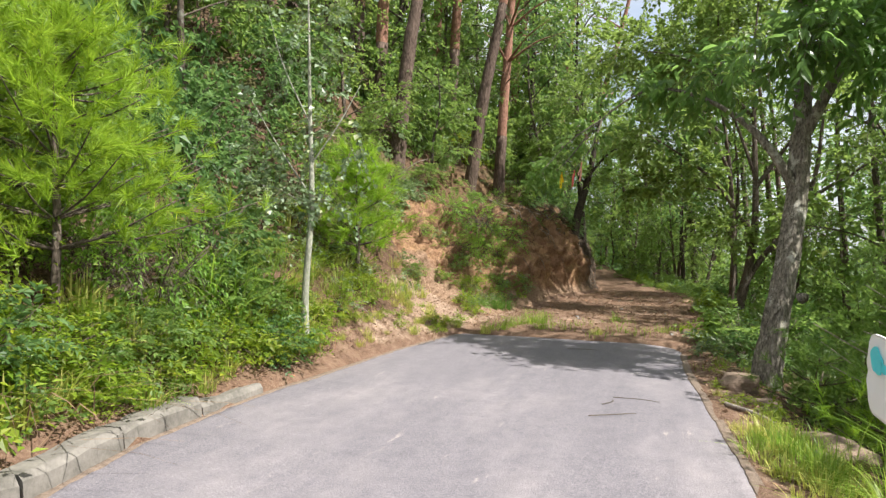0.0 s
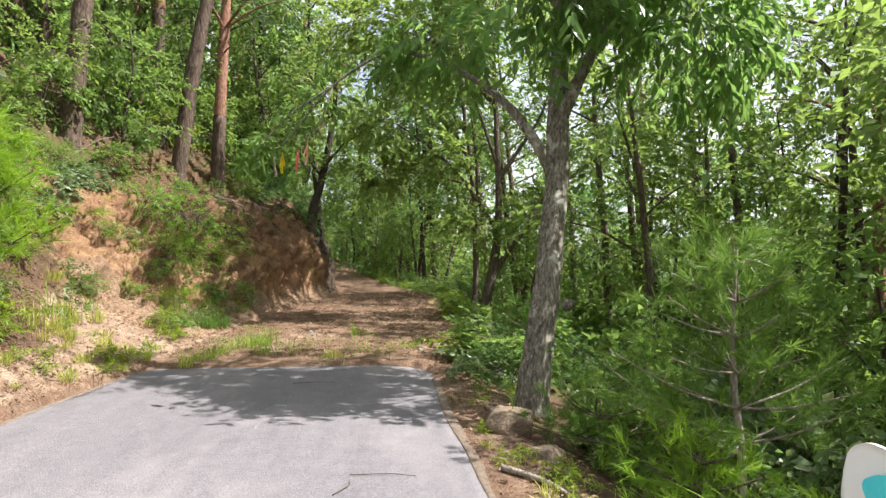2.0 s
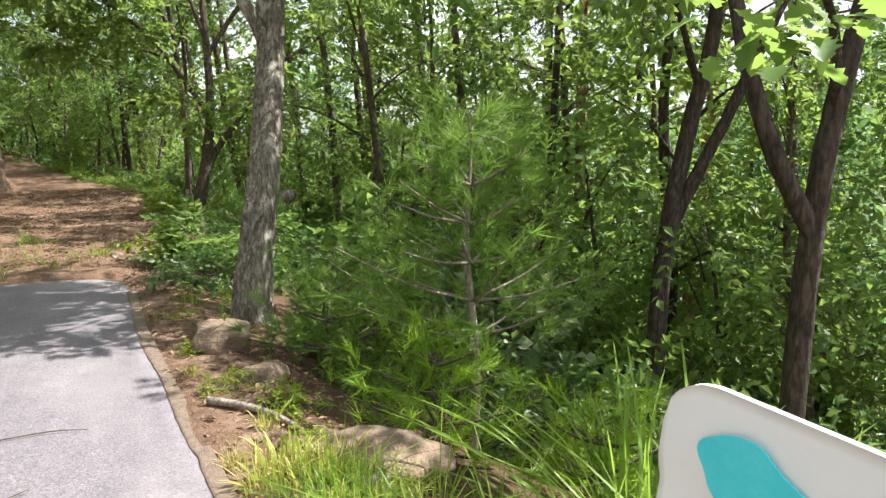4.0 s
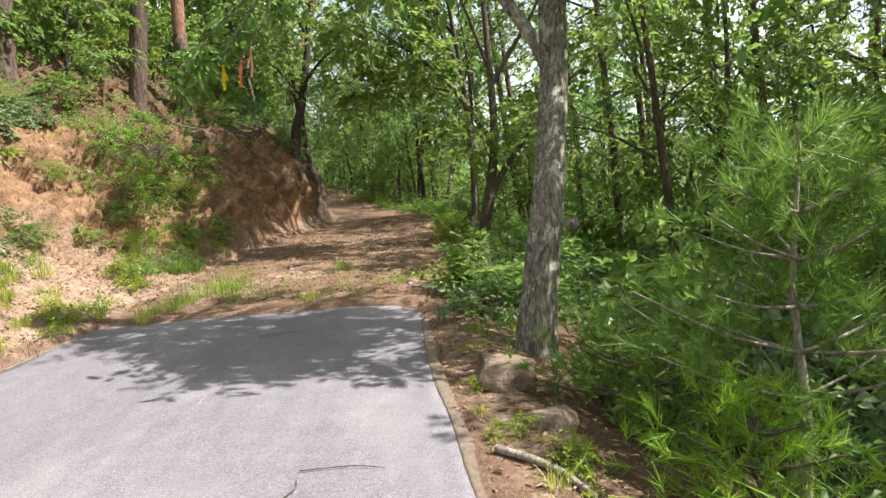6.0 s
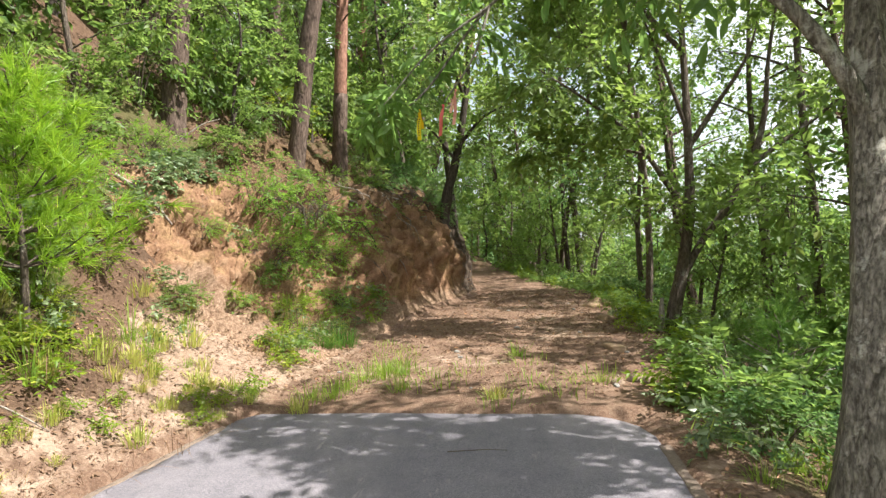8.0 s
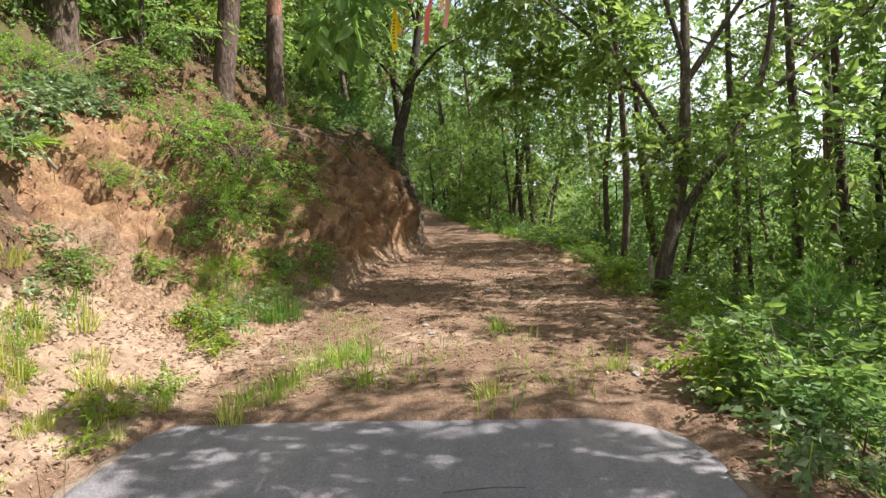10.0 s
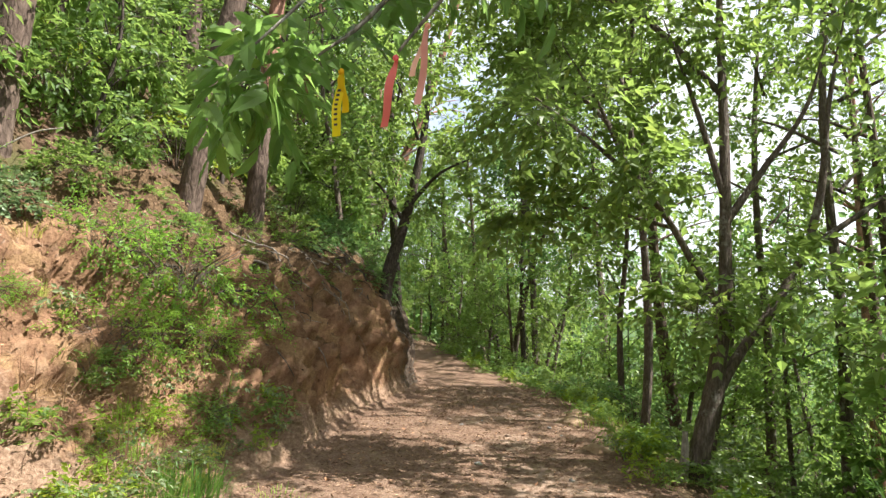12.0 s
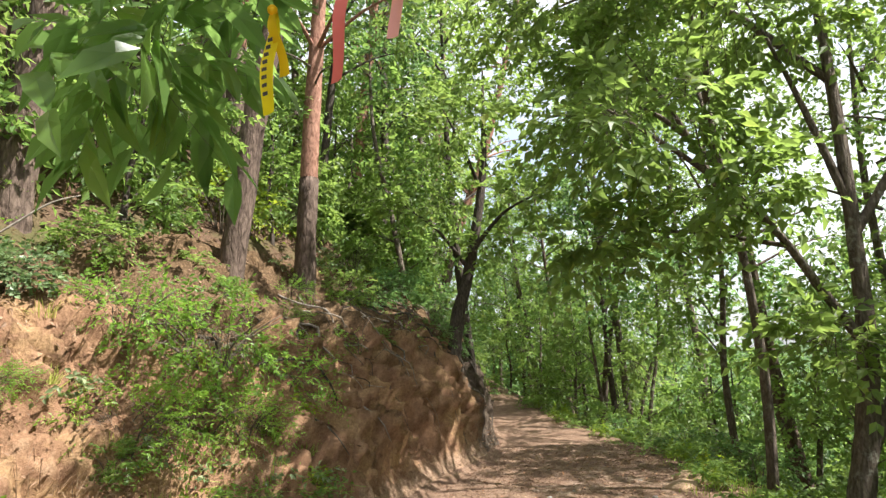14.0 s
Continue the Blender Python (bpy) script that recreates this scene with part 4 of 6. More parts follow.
# oaks on the slope below the road
OA = (4.40, 8.22, ground_at(4.40, 8.22))
oak = tree("oak_tree", "dark leaning oak with broad green leaves below the guard rail", OA,
     rel(OA, [(4.38, 8.25, OA[2] - 0.5), (4.40, 8.22, OA[2]), (4.41, 8.22, 0.5), (4.44, 8.2, 1.36), (4.55, 8.15, 2.1), (4.9, 8.2, 3.2), (5.3, 8.3, 4.2)]), [0.085, 0.07, 0.06, 0.055, 0.045, 0.03, 0.01],
     [(rel(OA, [(4.47, 8.18, 1.6), (4.2, 8.05, 1.95), (3.85, 7.92, 2.1), (3.5, 7.78, 1.9)]), [0.03, 0.02, 0.012, 0.005]), (rel(OA, [(4.42, 8.2, 1.0), (4.15, 8.3, 1.5), (4.1, 8.5, 2.2), (4.3, 8.7, 3.0)]), [0.05, 0.045, 0.035, 0.01]),
      (rel(OA, [(4.6, 8.15, 2.3), (4.4, 7.6, 2.9), (4.2, 7.2, 3.1)]), [0.035, 0.02, 0.006])],
     [(tuple(np.array(c) - np.array(OA)), r, n) for c, r, n in (((5.9, 8.4, 4.1), (0.9, 0.8, 0.5), 70), ((5.2, 8.9, 2.9), (0.6, 0.5, 0.3), 30))],
     BARK_DARK, LEAF, 23, reach=0.34, count=8, leaf=(0.15, 0.085))
rng = np.random.default_rng(29)
outline = [(0.0, 0.02), (0.10, 0.05), (0.22, 0.20), (0.30, 0.12), (0.42, 0.30), (0.52, 0.18), (0.64, 0.36), (0.74, 0.20), (0.86, 0.22), (0.93, 0.12), (1.0, 0.0)]
verts, faces = [], []
for i in range(54):
    c, r = (((3.5, 7.78, 1.86), (0.28, 0.22, 0.14)), ((3.85, 7.92, 2.15), (0.38, 0.28, 0.2)))[i % 2]
    p = np.array(c) - np.array(OA) + rng.normal(size=3) * np.array(r) * 0.6
    d = unit(np.array([rng.normal(), rng.normal(), -0.35 + 0.3 * rng.normal()]))
    s = unit(np.cross(d, np.array([0.3 * rng.normal(), 0.3 * rng.normal(), 1.0])))
    n = np.cross(s, d)
    L, k = 0.11 + 0.08 * rng.random(), len(verts)
    for u, w in outline:
        mid = p + d * L * u - np.array([0, 0, 1]) * L * 0.22 * u * u
        verts += [mid - s * L * w + n * L * 0.3 * w, mid, mid + s * L * w + n * L * 0.3 * w]
    for j in range(len(outline) - 1):
        for q in (0, 1):
            a = k + j * 3 + q
            faces.append((a, a + 1, a + 4, a + 3))
tagged(piece("lobed_foliage", verts, faces, LEAF, oak), "broad lobed bright green leaves", kind="stuff")
OB = (5.9, 10.75, ground_at(5.9, 10.75))
tree("oak_tree", "dark twin-stemmed oak leaning over the wooded slope", OB,
     rel(OB, [(5.85, 10.8, OB[2] - 0.5), (5.9, 10.75, OB[2]), (5.98, 10.75, 0.3), (6.15, 10.7, 1.5), (6.27, 10.57, 2.5), (6.35, 10.6, 4.2), (6.5, 10.7, 5.6)]), [0.115, 0.095, 0.085, 0.075, 0.065, 0.04, 0.01],
     [(rel(OB, [(6.0, 10.75, 0.55), (6.2, 10.6, 1.15), (6.42, 10.45, 1.75), (6.8, 10.2, 2.9), (7.1, 10.0, 4.2)]), [0.065, 0.06, 0.052, 0.04, 0.012]), (rel(OB, [(6.2, 10.65, 1.9), (5.6, 10.4, 2.6), (5.1, 10.2, 3.0)]), [0.04, 0.025, 0.006])],
     [(tuple(np.array(c) - np.array(OB)), r, n) for c, r, n in (((6.4, 10.6, 4.6), (1.2, 1.1, 0.7), 110), ((7.1, 10.0, 4.2), (1.0, 0.9, 0.6), 80), ((5.2, 10.2, 3.0), (0.7, 0.6, 0.35), 50), ((6.4, 11.4, 3.3), (0.9, 0.8, 0.5), 60))],
     BARK_DARK, LEAF, 24, reach=0.42, count=10, leaf=(0.14, 0.075))

# young poplar on the bank
PO = (-3.05, 10.2, ground_at(-3.05, 10.2))
tree("poplar_sapling", "slender pale-barked sapling with sparse grey-green round leaves", PO,
     rel(PO, [(-3.05, 10.2, 0.2), (-3.07, 10.2, 0.9), (-3.0, 10.2, 2.0), (-3.04, 10.2, 3.2), (-3.1, 10.2, 5.0)]), [0.055, 0.045, 0.036, 0.024, 0.006],
     [(rel(PO, [(-3.0, 10.2, 2.1), (-3.4, 10.1, 2.7), (-3.75, 10.0, 3.3)]), [0.014, 0.010, 0.004]), (rel(PO, [(-3.02, 10.2, 2.5), (-2.7, 10.3, 3.0), (-2.45, 10.4, 3.5)]), [0.012, 0.009, 0.004]),
      (rel(PO, [(-3.0, 10.2, 1.95), (-3.5, 10.3, 2.2), (-3.9, 10.3, 2.3)]), [0.012, 0.008, 0.004]), (rel(PO, [(-3.03, 10.2, 3.0), (-3.3, 10.0, 3.7), (-3.45, 9.9, 4.3)]), [0.010, 0.008, 0.003])],
     [(tuple(np.array(c) - np.array(PO)), r, n) for c, r, n in (
         ((-3.05, 10.2, 4.2), (0.55, 0.5, 0.8), 46), ((-3.6, 10.1, 2.9), (0.5, 0.45, 0.55), 34), ((-2.55, 10.3, 3.0), (0.45, 0.45, 0.6), 30), ((-3.4, 10.2, 2.15), (0.6, 0.4, 0.25), 30), ((-2.7, 10.2, 2.1), (0.45, 0.4, 0.25), 20))],
     BARK_PALE, LEAF_GREY, 31, reach=0.32, count=8, leaf=(0.075, 0.062), rough=0.08, seg=10)


def pine(name, label, base, trunk, radii, crowns, seed, lower=BARK_PINE, upper=BARK_RED, split=0.45, dead=5):
    """A tall red pine: dark plated foot, red upper trunk, whorls of dead branches and a high crown."""
    rng = np.random.default_rng(seed)
    root = new(name)
    root.location = base
    tagged(root, label, "tree", "red pines on the hillside")
    line = glide(trunk, 40)
    rad = np.interp(np.linspace(0, 1, 40), np.linspace(0, 1, len(radii)), radii)
    k = int(40 * split)
    v, f = tube(line[:k + 1], rad[:k + 1], 14, k + 1, 0.25, seed)
    piece("trunk", v, f, lower, root)
    v, f = tube(line[k:], rad[k:], 12, 40 - k, 0.12, seed + 1)
    piece("upper_trunk", v, f, upper, root)
    top = line[-1]
    for i in range(dead):
        s = line[int(40 * (split + 0.08 + (0.8 - split) * i / max(1, dead)))]
        a = rng.random() * 6.28
        e = s + np.array([math.cos(a) * (0.8 + rng.random()), math.sin(a) * (0.8 + rng.random()), 0.15 * rng.normal()])
        v, f = tube([s, (s + e) / 2 + np.array([0, 0, 0.1]), e], [0.022, 0.014, 0.004], 5, 8, 0.1, i)
        piece("dead_branch", v, f, TWIG, root)
    pts, outs = [], []
    for c, r, n in crowns:
        c = np.array(c)
        for b in range(4):
            a = b * 1.57 + rng.random()
            e = c + np.array([math.cos(a) * r[0] * .8, math.sin(a) * r[1] * .8, 0.1])
            s = line[int(np.argmin(np.abs(line[:, 2] - c[2] + 0.5)))]
            v, f = tube([s, (s + e) / 2 + np.array([0, 0, 0.15]), e], [0.04, 0.025, 0.008], 6, 9, 0.1, b)
            piece("limb", v, f, upper, root)
        for _ in range(n):
            q = unit(rng.normal(size=3))
            pts.append(c + q * np.array(r) * (0.45 + 0.55 * rng.random()))
            outs.append(q + np.array([0, 0, 0.5]))
    v, f = needle_tufts(rng, np.array(pts), np.array(outs), 34, 0.16, 0.004, 1.0)
    piece("crown", v, f, NEEDLE, root, smooth=False)
    return root


def hill_pine(x, y, tip, tall, r, seed, crown_n=130, dark=0.42, boughs=(0.72, 0.86, 0.98)):
    b = (x, y, ground_at(x, y) - 0.1)
    t = [(0, 0, -0.4), (0, 0, 0.1), (tip[0] * .22, tip[1] * .2, tall * .25), (tip[0] * .6, tip[1] * .6, tall * .55), (tip[0], tip[1], tall)]
    rng = np.random.default_rng(seed)
    cr = [((tip[0] * h + rng.normal() * .6, tip[1] * h + rng.normal() * .6, tall * h), (1.3 + .5 * rng.random(), 1.3 + .5 * rng.random(), 0.40), crown_n // 3) for h in boughs]
    return pine("red_pine", "tall red pine with dark plated foot and reddish trunk", b, t, [r * 1.5, r * 1.12, r, r * .75, 0.05], cr, seed, split=dark + 0.08 * rng.random(), dead=9)


hill_pine(-5.15, 18.0, (0.65, 0.9, 0), 9.5, 0.17, 101, 130, 0.66)
hill_pine(-3.95, 20.3, (1.35, 0.8, 0), 10.5, 0.155, 102, 130, 0.66)
hill_pine(-3.55, 21.9, (0.45, 0.3, 0), 11.0, 0.14, 103, boughs=(0.42, 0.52, 0.62, 0.74, 0.86, 0.98))
hill_pine(-5.6, 23.5, (0.6, -0.3, 0), 12.0, 0.16, 104, boughs=(0.42, 0.52, 0.62, 0.74, 0.86, 0.98))
hill_pine(-6.3, 19.4, (0.3, 0.3, 0), 11.5, 0.15, 105)
hill_pine(-7.4, 20.3, (0.1, 0.5, 0), 11.5, 0.14, 106)
hill_pine(-6.6, 24.5, (0.5, 0.2, 0), 12.0, 0.16, 107)
hill_pine(-9.5, 23.0, (0.4, -0.5, 0), 11.0, 0.15, 108)
hill_pine(-8.5, 27.0, (0.9, 0.0, 0), 12.0, 0.16, 109)
hill_pine(-5.2, 29.5, (1.2, 0.5, 0), 12.5, 0.17, 110, boughs=(0.42, 0.52, 0.62, 0.74, 0.86, 0.98))
hill_pine(-4.6, 36.0, (1.4, 0.6, 0), 13.5, 0.16, 118, 200, boughs=(0.42, 0.52, 0.62, 0.74, 0.86, 0.98))
hill_pine(-7.0, 38.0, (0.8, 0.2, 0), 13.5, 0.16, 119, 200, boughs=(0.42, 0.52, 0.62, 0.74, 0.86, 0.98))
hill_pine(-3.4, 32.0, (3.4, 0.6, 0), 12.5, 0.15, 111, 120, boughs=(0.42, 0.52, 0.62, 0.74, 0.86, 0.98))
hill_pine(-11.0, 17.0, (0.4, 0.4, 0), 11.0, 0.15, 112)
hill_pine(-12.5, 25.0, (0.2, 0.4, 0), 12.0, 0.16, 113)
hill_pine(8.6, 15.4, (0.4, 0.6, 0), 10.0, 0.11, 114, 70)
hill_pine(9.6, 13.9, (0.9, 0.3, 0), 10.0, 0.12, 115, 70)
hill_pine(11.5, 21.0, (0.5, 0.3, 0), 11.0, 0.12, 116, 70)
hill_pine(9.0, 26.0, (-0.4, 0.3, 0), 12.0, 0.13, 117, 70)


def young_pine(name, label, base, tall, wide, mat, seed, tiers=7, per=9, needle=0.12, count=40, width=0.0022, bare=0.15, bark=TWIG):
    """A young pine: thin stem, whorls of branches, tufts of long needles."""
    rng = np.random.default_rng(seed)
    root = new(name)
    root.location = base
    tagged(root, label, "tree")
    v, f = tube([(0, 0, -0.3), (0.03, 0, tall * .3), (-0.03, 0.02, tall * .65), (0, 0, tall)], [0.045 * tall / 3 + .008, 0.035 * tall / 3 + .006, 0.022 * tall / 3 + .004, 0.006], 9, 24, 0.12, seed)
    piece("trunk", v, f, bark, root)
    pts, outs = [], []
    for i in range(tiers):
        h = tall * (bare + (0.97 - bare) * i / (tiers - 1))
        span = wide * (1 - 0.75 * (i / tiers) ** 1.3) * (0.75 + 0.4 * rng.random())
        for k in range(per):
            a = k * 6.283 / per + rng.random() * .7 + i
            L = span * (0.6 + 0.55 * rng.random())
            e = np.array([math.cos(a) * L, math.sin(a) * L, h + L * (0.12 + 0.35 * rng.random())])
            s = np.array([0, 0, h - 0.05])
            m = (s + e) / 2 - np.array([0, 0, 0.05 * L])
            v, f = tube([s, m, e], [0.012, 0.009, 0.004], 5, 7, 0.1, k)
            piece("branch", v, f, bark, root)
            for t in np.linspace(0.42, 1.0, 7):
                c = s * (1 - t) ** 2 + 2 * m * t * (1 - t) + e * t * t
                for _ in range(1):
                    o = unit(e - s) + 0.55 * rng.normal(size=3) + np.array([0, 0, 0.35])
                    pts.append(c + 0.09 * rng.normal(size=3) * (0.5 + t))
                    outs.append(o)
    v, f = needle_tufts(rng, np.array(pts), np.array(outs), int(count * 1.25), needle * 1.1, width, 0.85)
    piece("needles", v, f, mat, root, smooth=False)
    return root


young_pine("young_pine", "bushy young pine with bright yellow-green needles on the bank", (-3.85, 7.3, ground_at(-3.85, 7.3)), 2.6, 1.4, NEEDLE_YOUNG, 41, 8, 11, 0.16, 40, 0.0036, 0.26, BARK_BROWN)
young_pine("young_pine", "young pine with soft green needles above the bare bank", (-3.75, 13.0, ground_at(-3.75, 13.0)), 2.1, 1.0, NEEDLE_YOUNG, 42, 6, 8, 0.17, 34, 0.0038, 0.30, BARK_BROWN)
young_pine("young_pine", "young pine with a thin bare stem below the road verge", (3.45, 9.9, ground_at(3.45, 9.9)), 2.25, 0.95, NEEDLE_SOFT, 43, 6, 6, 0.15, 30, 0.0028, 0.40, DEADWOOD)
young_pine("young_pine", "low young pine with soft green needles below the path", (3.2, 15.7, ground_at(3.2, 15.7)), 1.0, 0.6, NEEDLE_SOFT, 44, 5, 6, 0.12, 26, 0.0026, 0.2, DEADWOOD)
young_pine("young_pine", "low young pine with bright soft needles below the verge", (3.0, 9.5, ground_at(3.0, 9.5)), 0.65, 0.55, NEEDLE_YOUNG, 46, 4, 6, 0.12, 18, 0.0026, 0.1)
young_pine("young_pine", "low young pine with bright soft needles below the verge", (3.55, 8.7, ground_at(3.55, 8.7)), 0.7, 0.55, NEEDLE_YOUNG, 47, 4, 6, 0.12, 18, 0.0026, 0.1)
young_pine("young_pine", "low tuft of young pine beside the verge rocks", (2.75, 10.9, ground_at(2.75, 10.9)), 0.75, 0.65, NEEDLE_SOFT, 45, 4, 6, 0.11, 26, 0.0026, 0.1)

# tall trees whose crowns start high, added for shade and to close sky gaps
HIGH = [thin_tree(211, 11.5, (-1.2, 0.3), BARK_PINE, LEAF, 0.5, 270, 2.4), thin_tree(212, 12.5, (-0.6, -0.4), BARK_BROWN, LEAF, 0.5, 270, 2.5)]
high_spots = [(4.8, 26.2), (6.6, 23.0), (5.6, 29.0), (4.6, 33.0), (3.0, 47.0), (8.0, 19.8), (7.6, 22.4), (6.2, 25.0), (8.6, 24.6), (11.4, 8.6), (10.8, 10.4), (11.6, 13.4), (9.6, 16.4), (8.2, 18.6), (12.4, 17.0), (11.0, 19.6), (13.4, 11.2), (12.2, 7.2),
              (0.7, 37.6), (2.4, 34.0), (1.4, 40.6), (-3.0, 31.6), (-4.2, 35.0), (-1.0, 46.0), (-6.6, 27.6), (-9.2, 24.8), (-8.0, 17.0), (-10.4, 14.2)]
rng = np.random.default_rng(78)
for i, (x, y) in enumerate(high_spots):
    if i < 2:
        shift_first(HIGH[i], x, y, 20 * i, 1.0)
    else:
        put(HIGH[i % 2], x, y, rng.random() * 70 - 35, 0.85 + 0.25 * rng.random())

# slim trees of the wood
SLIM = [thin_tree(201, 7.0, (0.5, 0.2), BARK_DARK, LEAF), thin_tree(202, 6.2, (-0.6, 0.3), BARK_BROWN, LEAF), thin_tree(203, 8.0, (0.9, -0.3), BARK_DARK, LEAF_DEEP, 0.4),
        thin_tree(204, 5.2, (0.3, 0.5), BARK_BROWN, LEAF, 0.3), thin_tree(205, 7.5, (1.6, 0.4), BARK_BROWN, LEAF_DEEP, 0.5)]
spots = []
rng = np.random.default_rng(77)
right_fixed = [(7.7, 12.4), (3.2, 24.8), (1.9, 32.8), (0.9, 36.0), (2.6, 35.0), (4.3, 23.0), (5.6, 16.8), (6.8, 18.5)]
left_fixed = [(-1.6, 26.7), (-3.2, 34.0), (-4.4, 37.0), (-5.5, 33.0), (-2.9, 30.2), (-6.5, 40.0), (-4.0, 42.0), (1.5, 39.5), (-1.2, 43.5), (0.4, 46.0), (2.4, 43.0), (-3.0, 47.5), (-8.8, 44.5), (-1.0, 49.0), (1.6, 51.0), (-5.6, 51.0), (3.6, 39.0), (9.0, 6.5), (10.5, 8.0), (8.2, 10.6), (10.2, 11.6), (11.8, 10.0), (12.5, 6.5), (12.0, 13.0), (13.5, 15.0), (14.0, 9.0), (-5.6, 26.5), (-7.4, 22.2), (-6.2, 21.4), (-8.2, 24.6), (-7.0, 17.8), (-9.0, 19.0), (-6.8, 29.5), (-8.4, 31.0), (-10.5, 27.5), (-10.0, 21.0), (-8.0, 15.0), (-9.6, 12.6), (-7.6, 11.0), (-4.6, 25.4), (-12.0, 20.0), (-5.0, 31.8), (-12.5, 30.0)]
for p in right_fixed + left_fixed:
    spots.append(p)
while len(spots) < 96:
    x, y = 3.5 + 18 * rng.random(), 2 + 52 * rng.random()
    if rng.random() < 0.22:
        x, y = -15 + 14 * rng.random(), 32 + 22 * rng.random()
    d = x - float(xr(y))
    if -x + float(xl(y)) < 1.0 and d < (1.6 if y > 22 else 2.6):
        continue
    if y < 12.5 and x < 7.0 or y < 24 and 0 < d < 4.6:
        continue
    if any((x - a) ** 2 + (y - b) ** 2 < 1.9 for a, b in spots):
        continue
    spots.append((x, y))
tall_ones = [(1.6, 34.6), (-0.6, 40.6), (1.0, 42.0), (-2.4, 45.0), (-4.2, 29.0), (-6.0, 24.2), (-7.2, 26.0), (-3.9, 33.4)]
spots += tall_ones
for i, (x, y) in enumerate(spots):
    s = 0.8 + 0.4 * rng.random()
    if (x, y) in tall_ones:
        s = 1.3 + 0.15 * rng.random()
    if i < 5:
        shift_first(SLIM[i], x, y, rng.random() * 360, s)
    else:
        put(SLIM[int(rng.integers(0, 5))], x, y, rng.random() * 360, s)

for k, x, y, s in ((0, 7.2, 14.8, 1.0), (3, 8.8, 17.4, 1.2), (1, 9.2, 15.6, 1.1)):
    put(SLIM[k], x, y, 130 * k, s)

# leafy saplings that fill the wood between the trunks
UNDER = [thin_tree(221, 4.6, (0.3, -0.2), BARK_BROWN, LEAF, 0.10, 290, 1.7), thin_tree(222, 3.6, (-0.3, 0.2), BARK_DARK, LEAF, 0.08, 250, 1.5), thin_tree(223, 5.6, (-0.5, -0.3), BARK_BROWN, LEAF, 0.14, 300, 1.9)]
under_spots = [(4.6, 25.4), (4.4, 30.6), (2.6, 31.8), (1.6, 33.4), (0.8, 35.4), (2.2, 36.2), (-0.3, 37.0), (0.9, 38.6), (-1.6, 39.6), (-0.2, 42.4), (2.6, 38.8), (-3.2, 43.0),
               (5.9, 23.4), (7.2, 21.4), (5.9, 26.6), (7.4, 25.4), (5.0, 30.6), (8.4, 29.4), (7.6, 14.4), (6.6, 12.2), (8.2, 16.2), (9.6, 14.6), (6.0, 14.0), (10.6, 12.2), (9.0, 11.2), (7.0, 10.9), (8.4, 13.4), (7.4, 8.2), (9.4, 9.6),
               (-3.0, 26.4), (-3.3, 28.6), (-4.0, 31.0), (-4.7, 26.2), (-4.4, 22.6), (-4.9, 28.4), (-5.6, 33.6), (-6.2, 22.4), (-4.6, 19.0), (-5.8, 16.6), (-7.2, 19.4), (-5.4, 38.2), (-7.6, 41.0), (-6.6, 25.6), (-8.4, 13.6), (-7.0, 12.6), (-9.2, 12.0)]
for t in UNDER:
    tagged(t, "slim leafy sapling filling the wood between taller trunks", "tree", "leafy saplings")
rng = np.random.default_rng(83)
for i, (x, y) in enumerate(under_spots):
    if i < 3:
        shift_first(UNDER[i], x, y, 70 * i, 1.0)
    else:
        put(UNDER[int(rng.integers(0, 3))], x, y, rng.random() * 360, 0.75 + 0.4 * rng.random())

# ---- undergrowth ----
BUSHES = [bush(301, "broadleaf bush with fresh green leaves in the undergrowth", LEAF, n=120),
          bush(302, "dense dark green bush in the undergrowth", LEAF_DEEP, (0.9, 0.9, 0.6), 130, (0.11, 0.06)),
          bush(303, "bush with broad pale leaves catching the sun", LEAF_PALE, (0.9, 0.9, 0.6), 95, (0.15, 0.11), 8),
          bush(304, "low bush with small yellow-green leaves", LEAF_LIME, (0.7, 0.7, 0.4), 120, (0.075, 0.04), 11),
          bush(305, "feathery bush with fine green leaflets", LEAF_FEATHER, (0.95, 0.75, 0.38), 160, (0.058, 0.025), 15, reach=0.42),
          bush(306, "tall bush of green shoots with broad leaves", LEAF, (0.75, 0.75, 0.9), 150, (0.15, 0.085), 9)]
for b in BUSHES:
    b.location = (60, -60, -300)
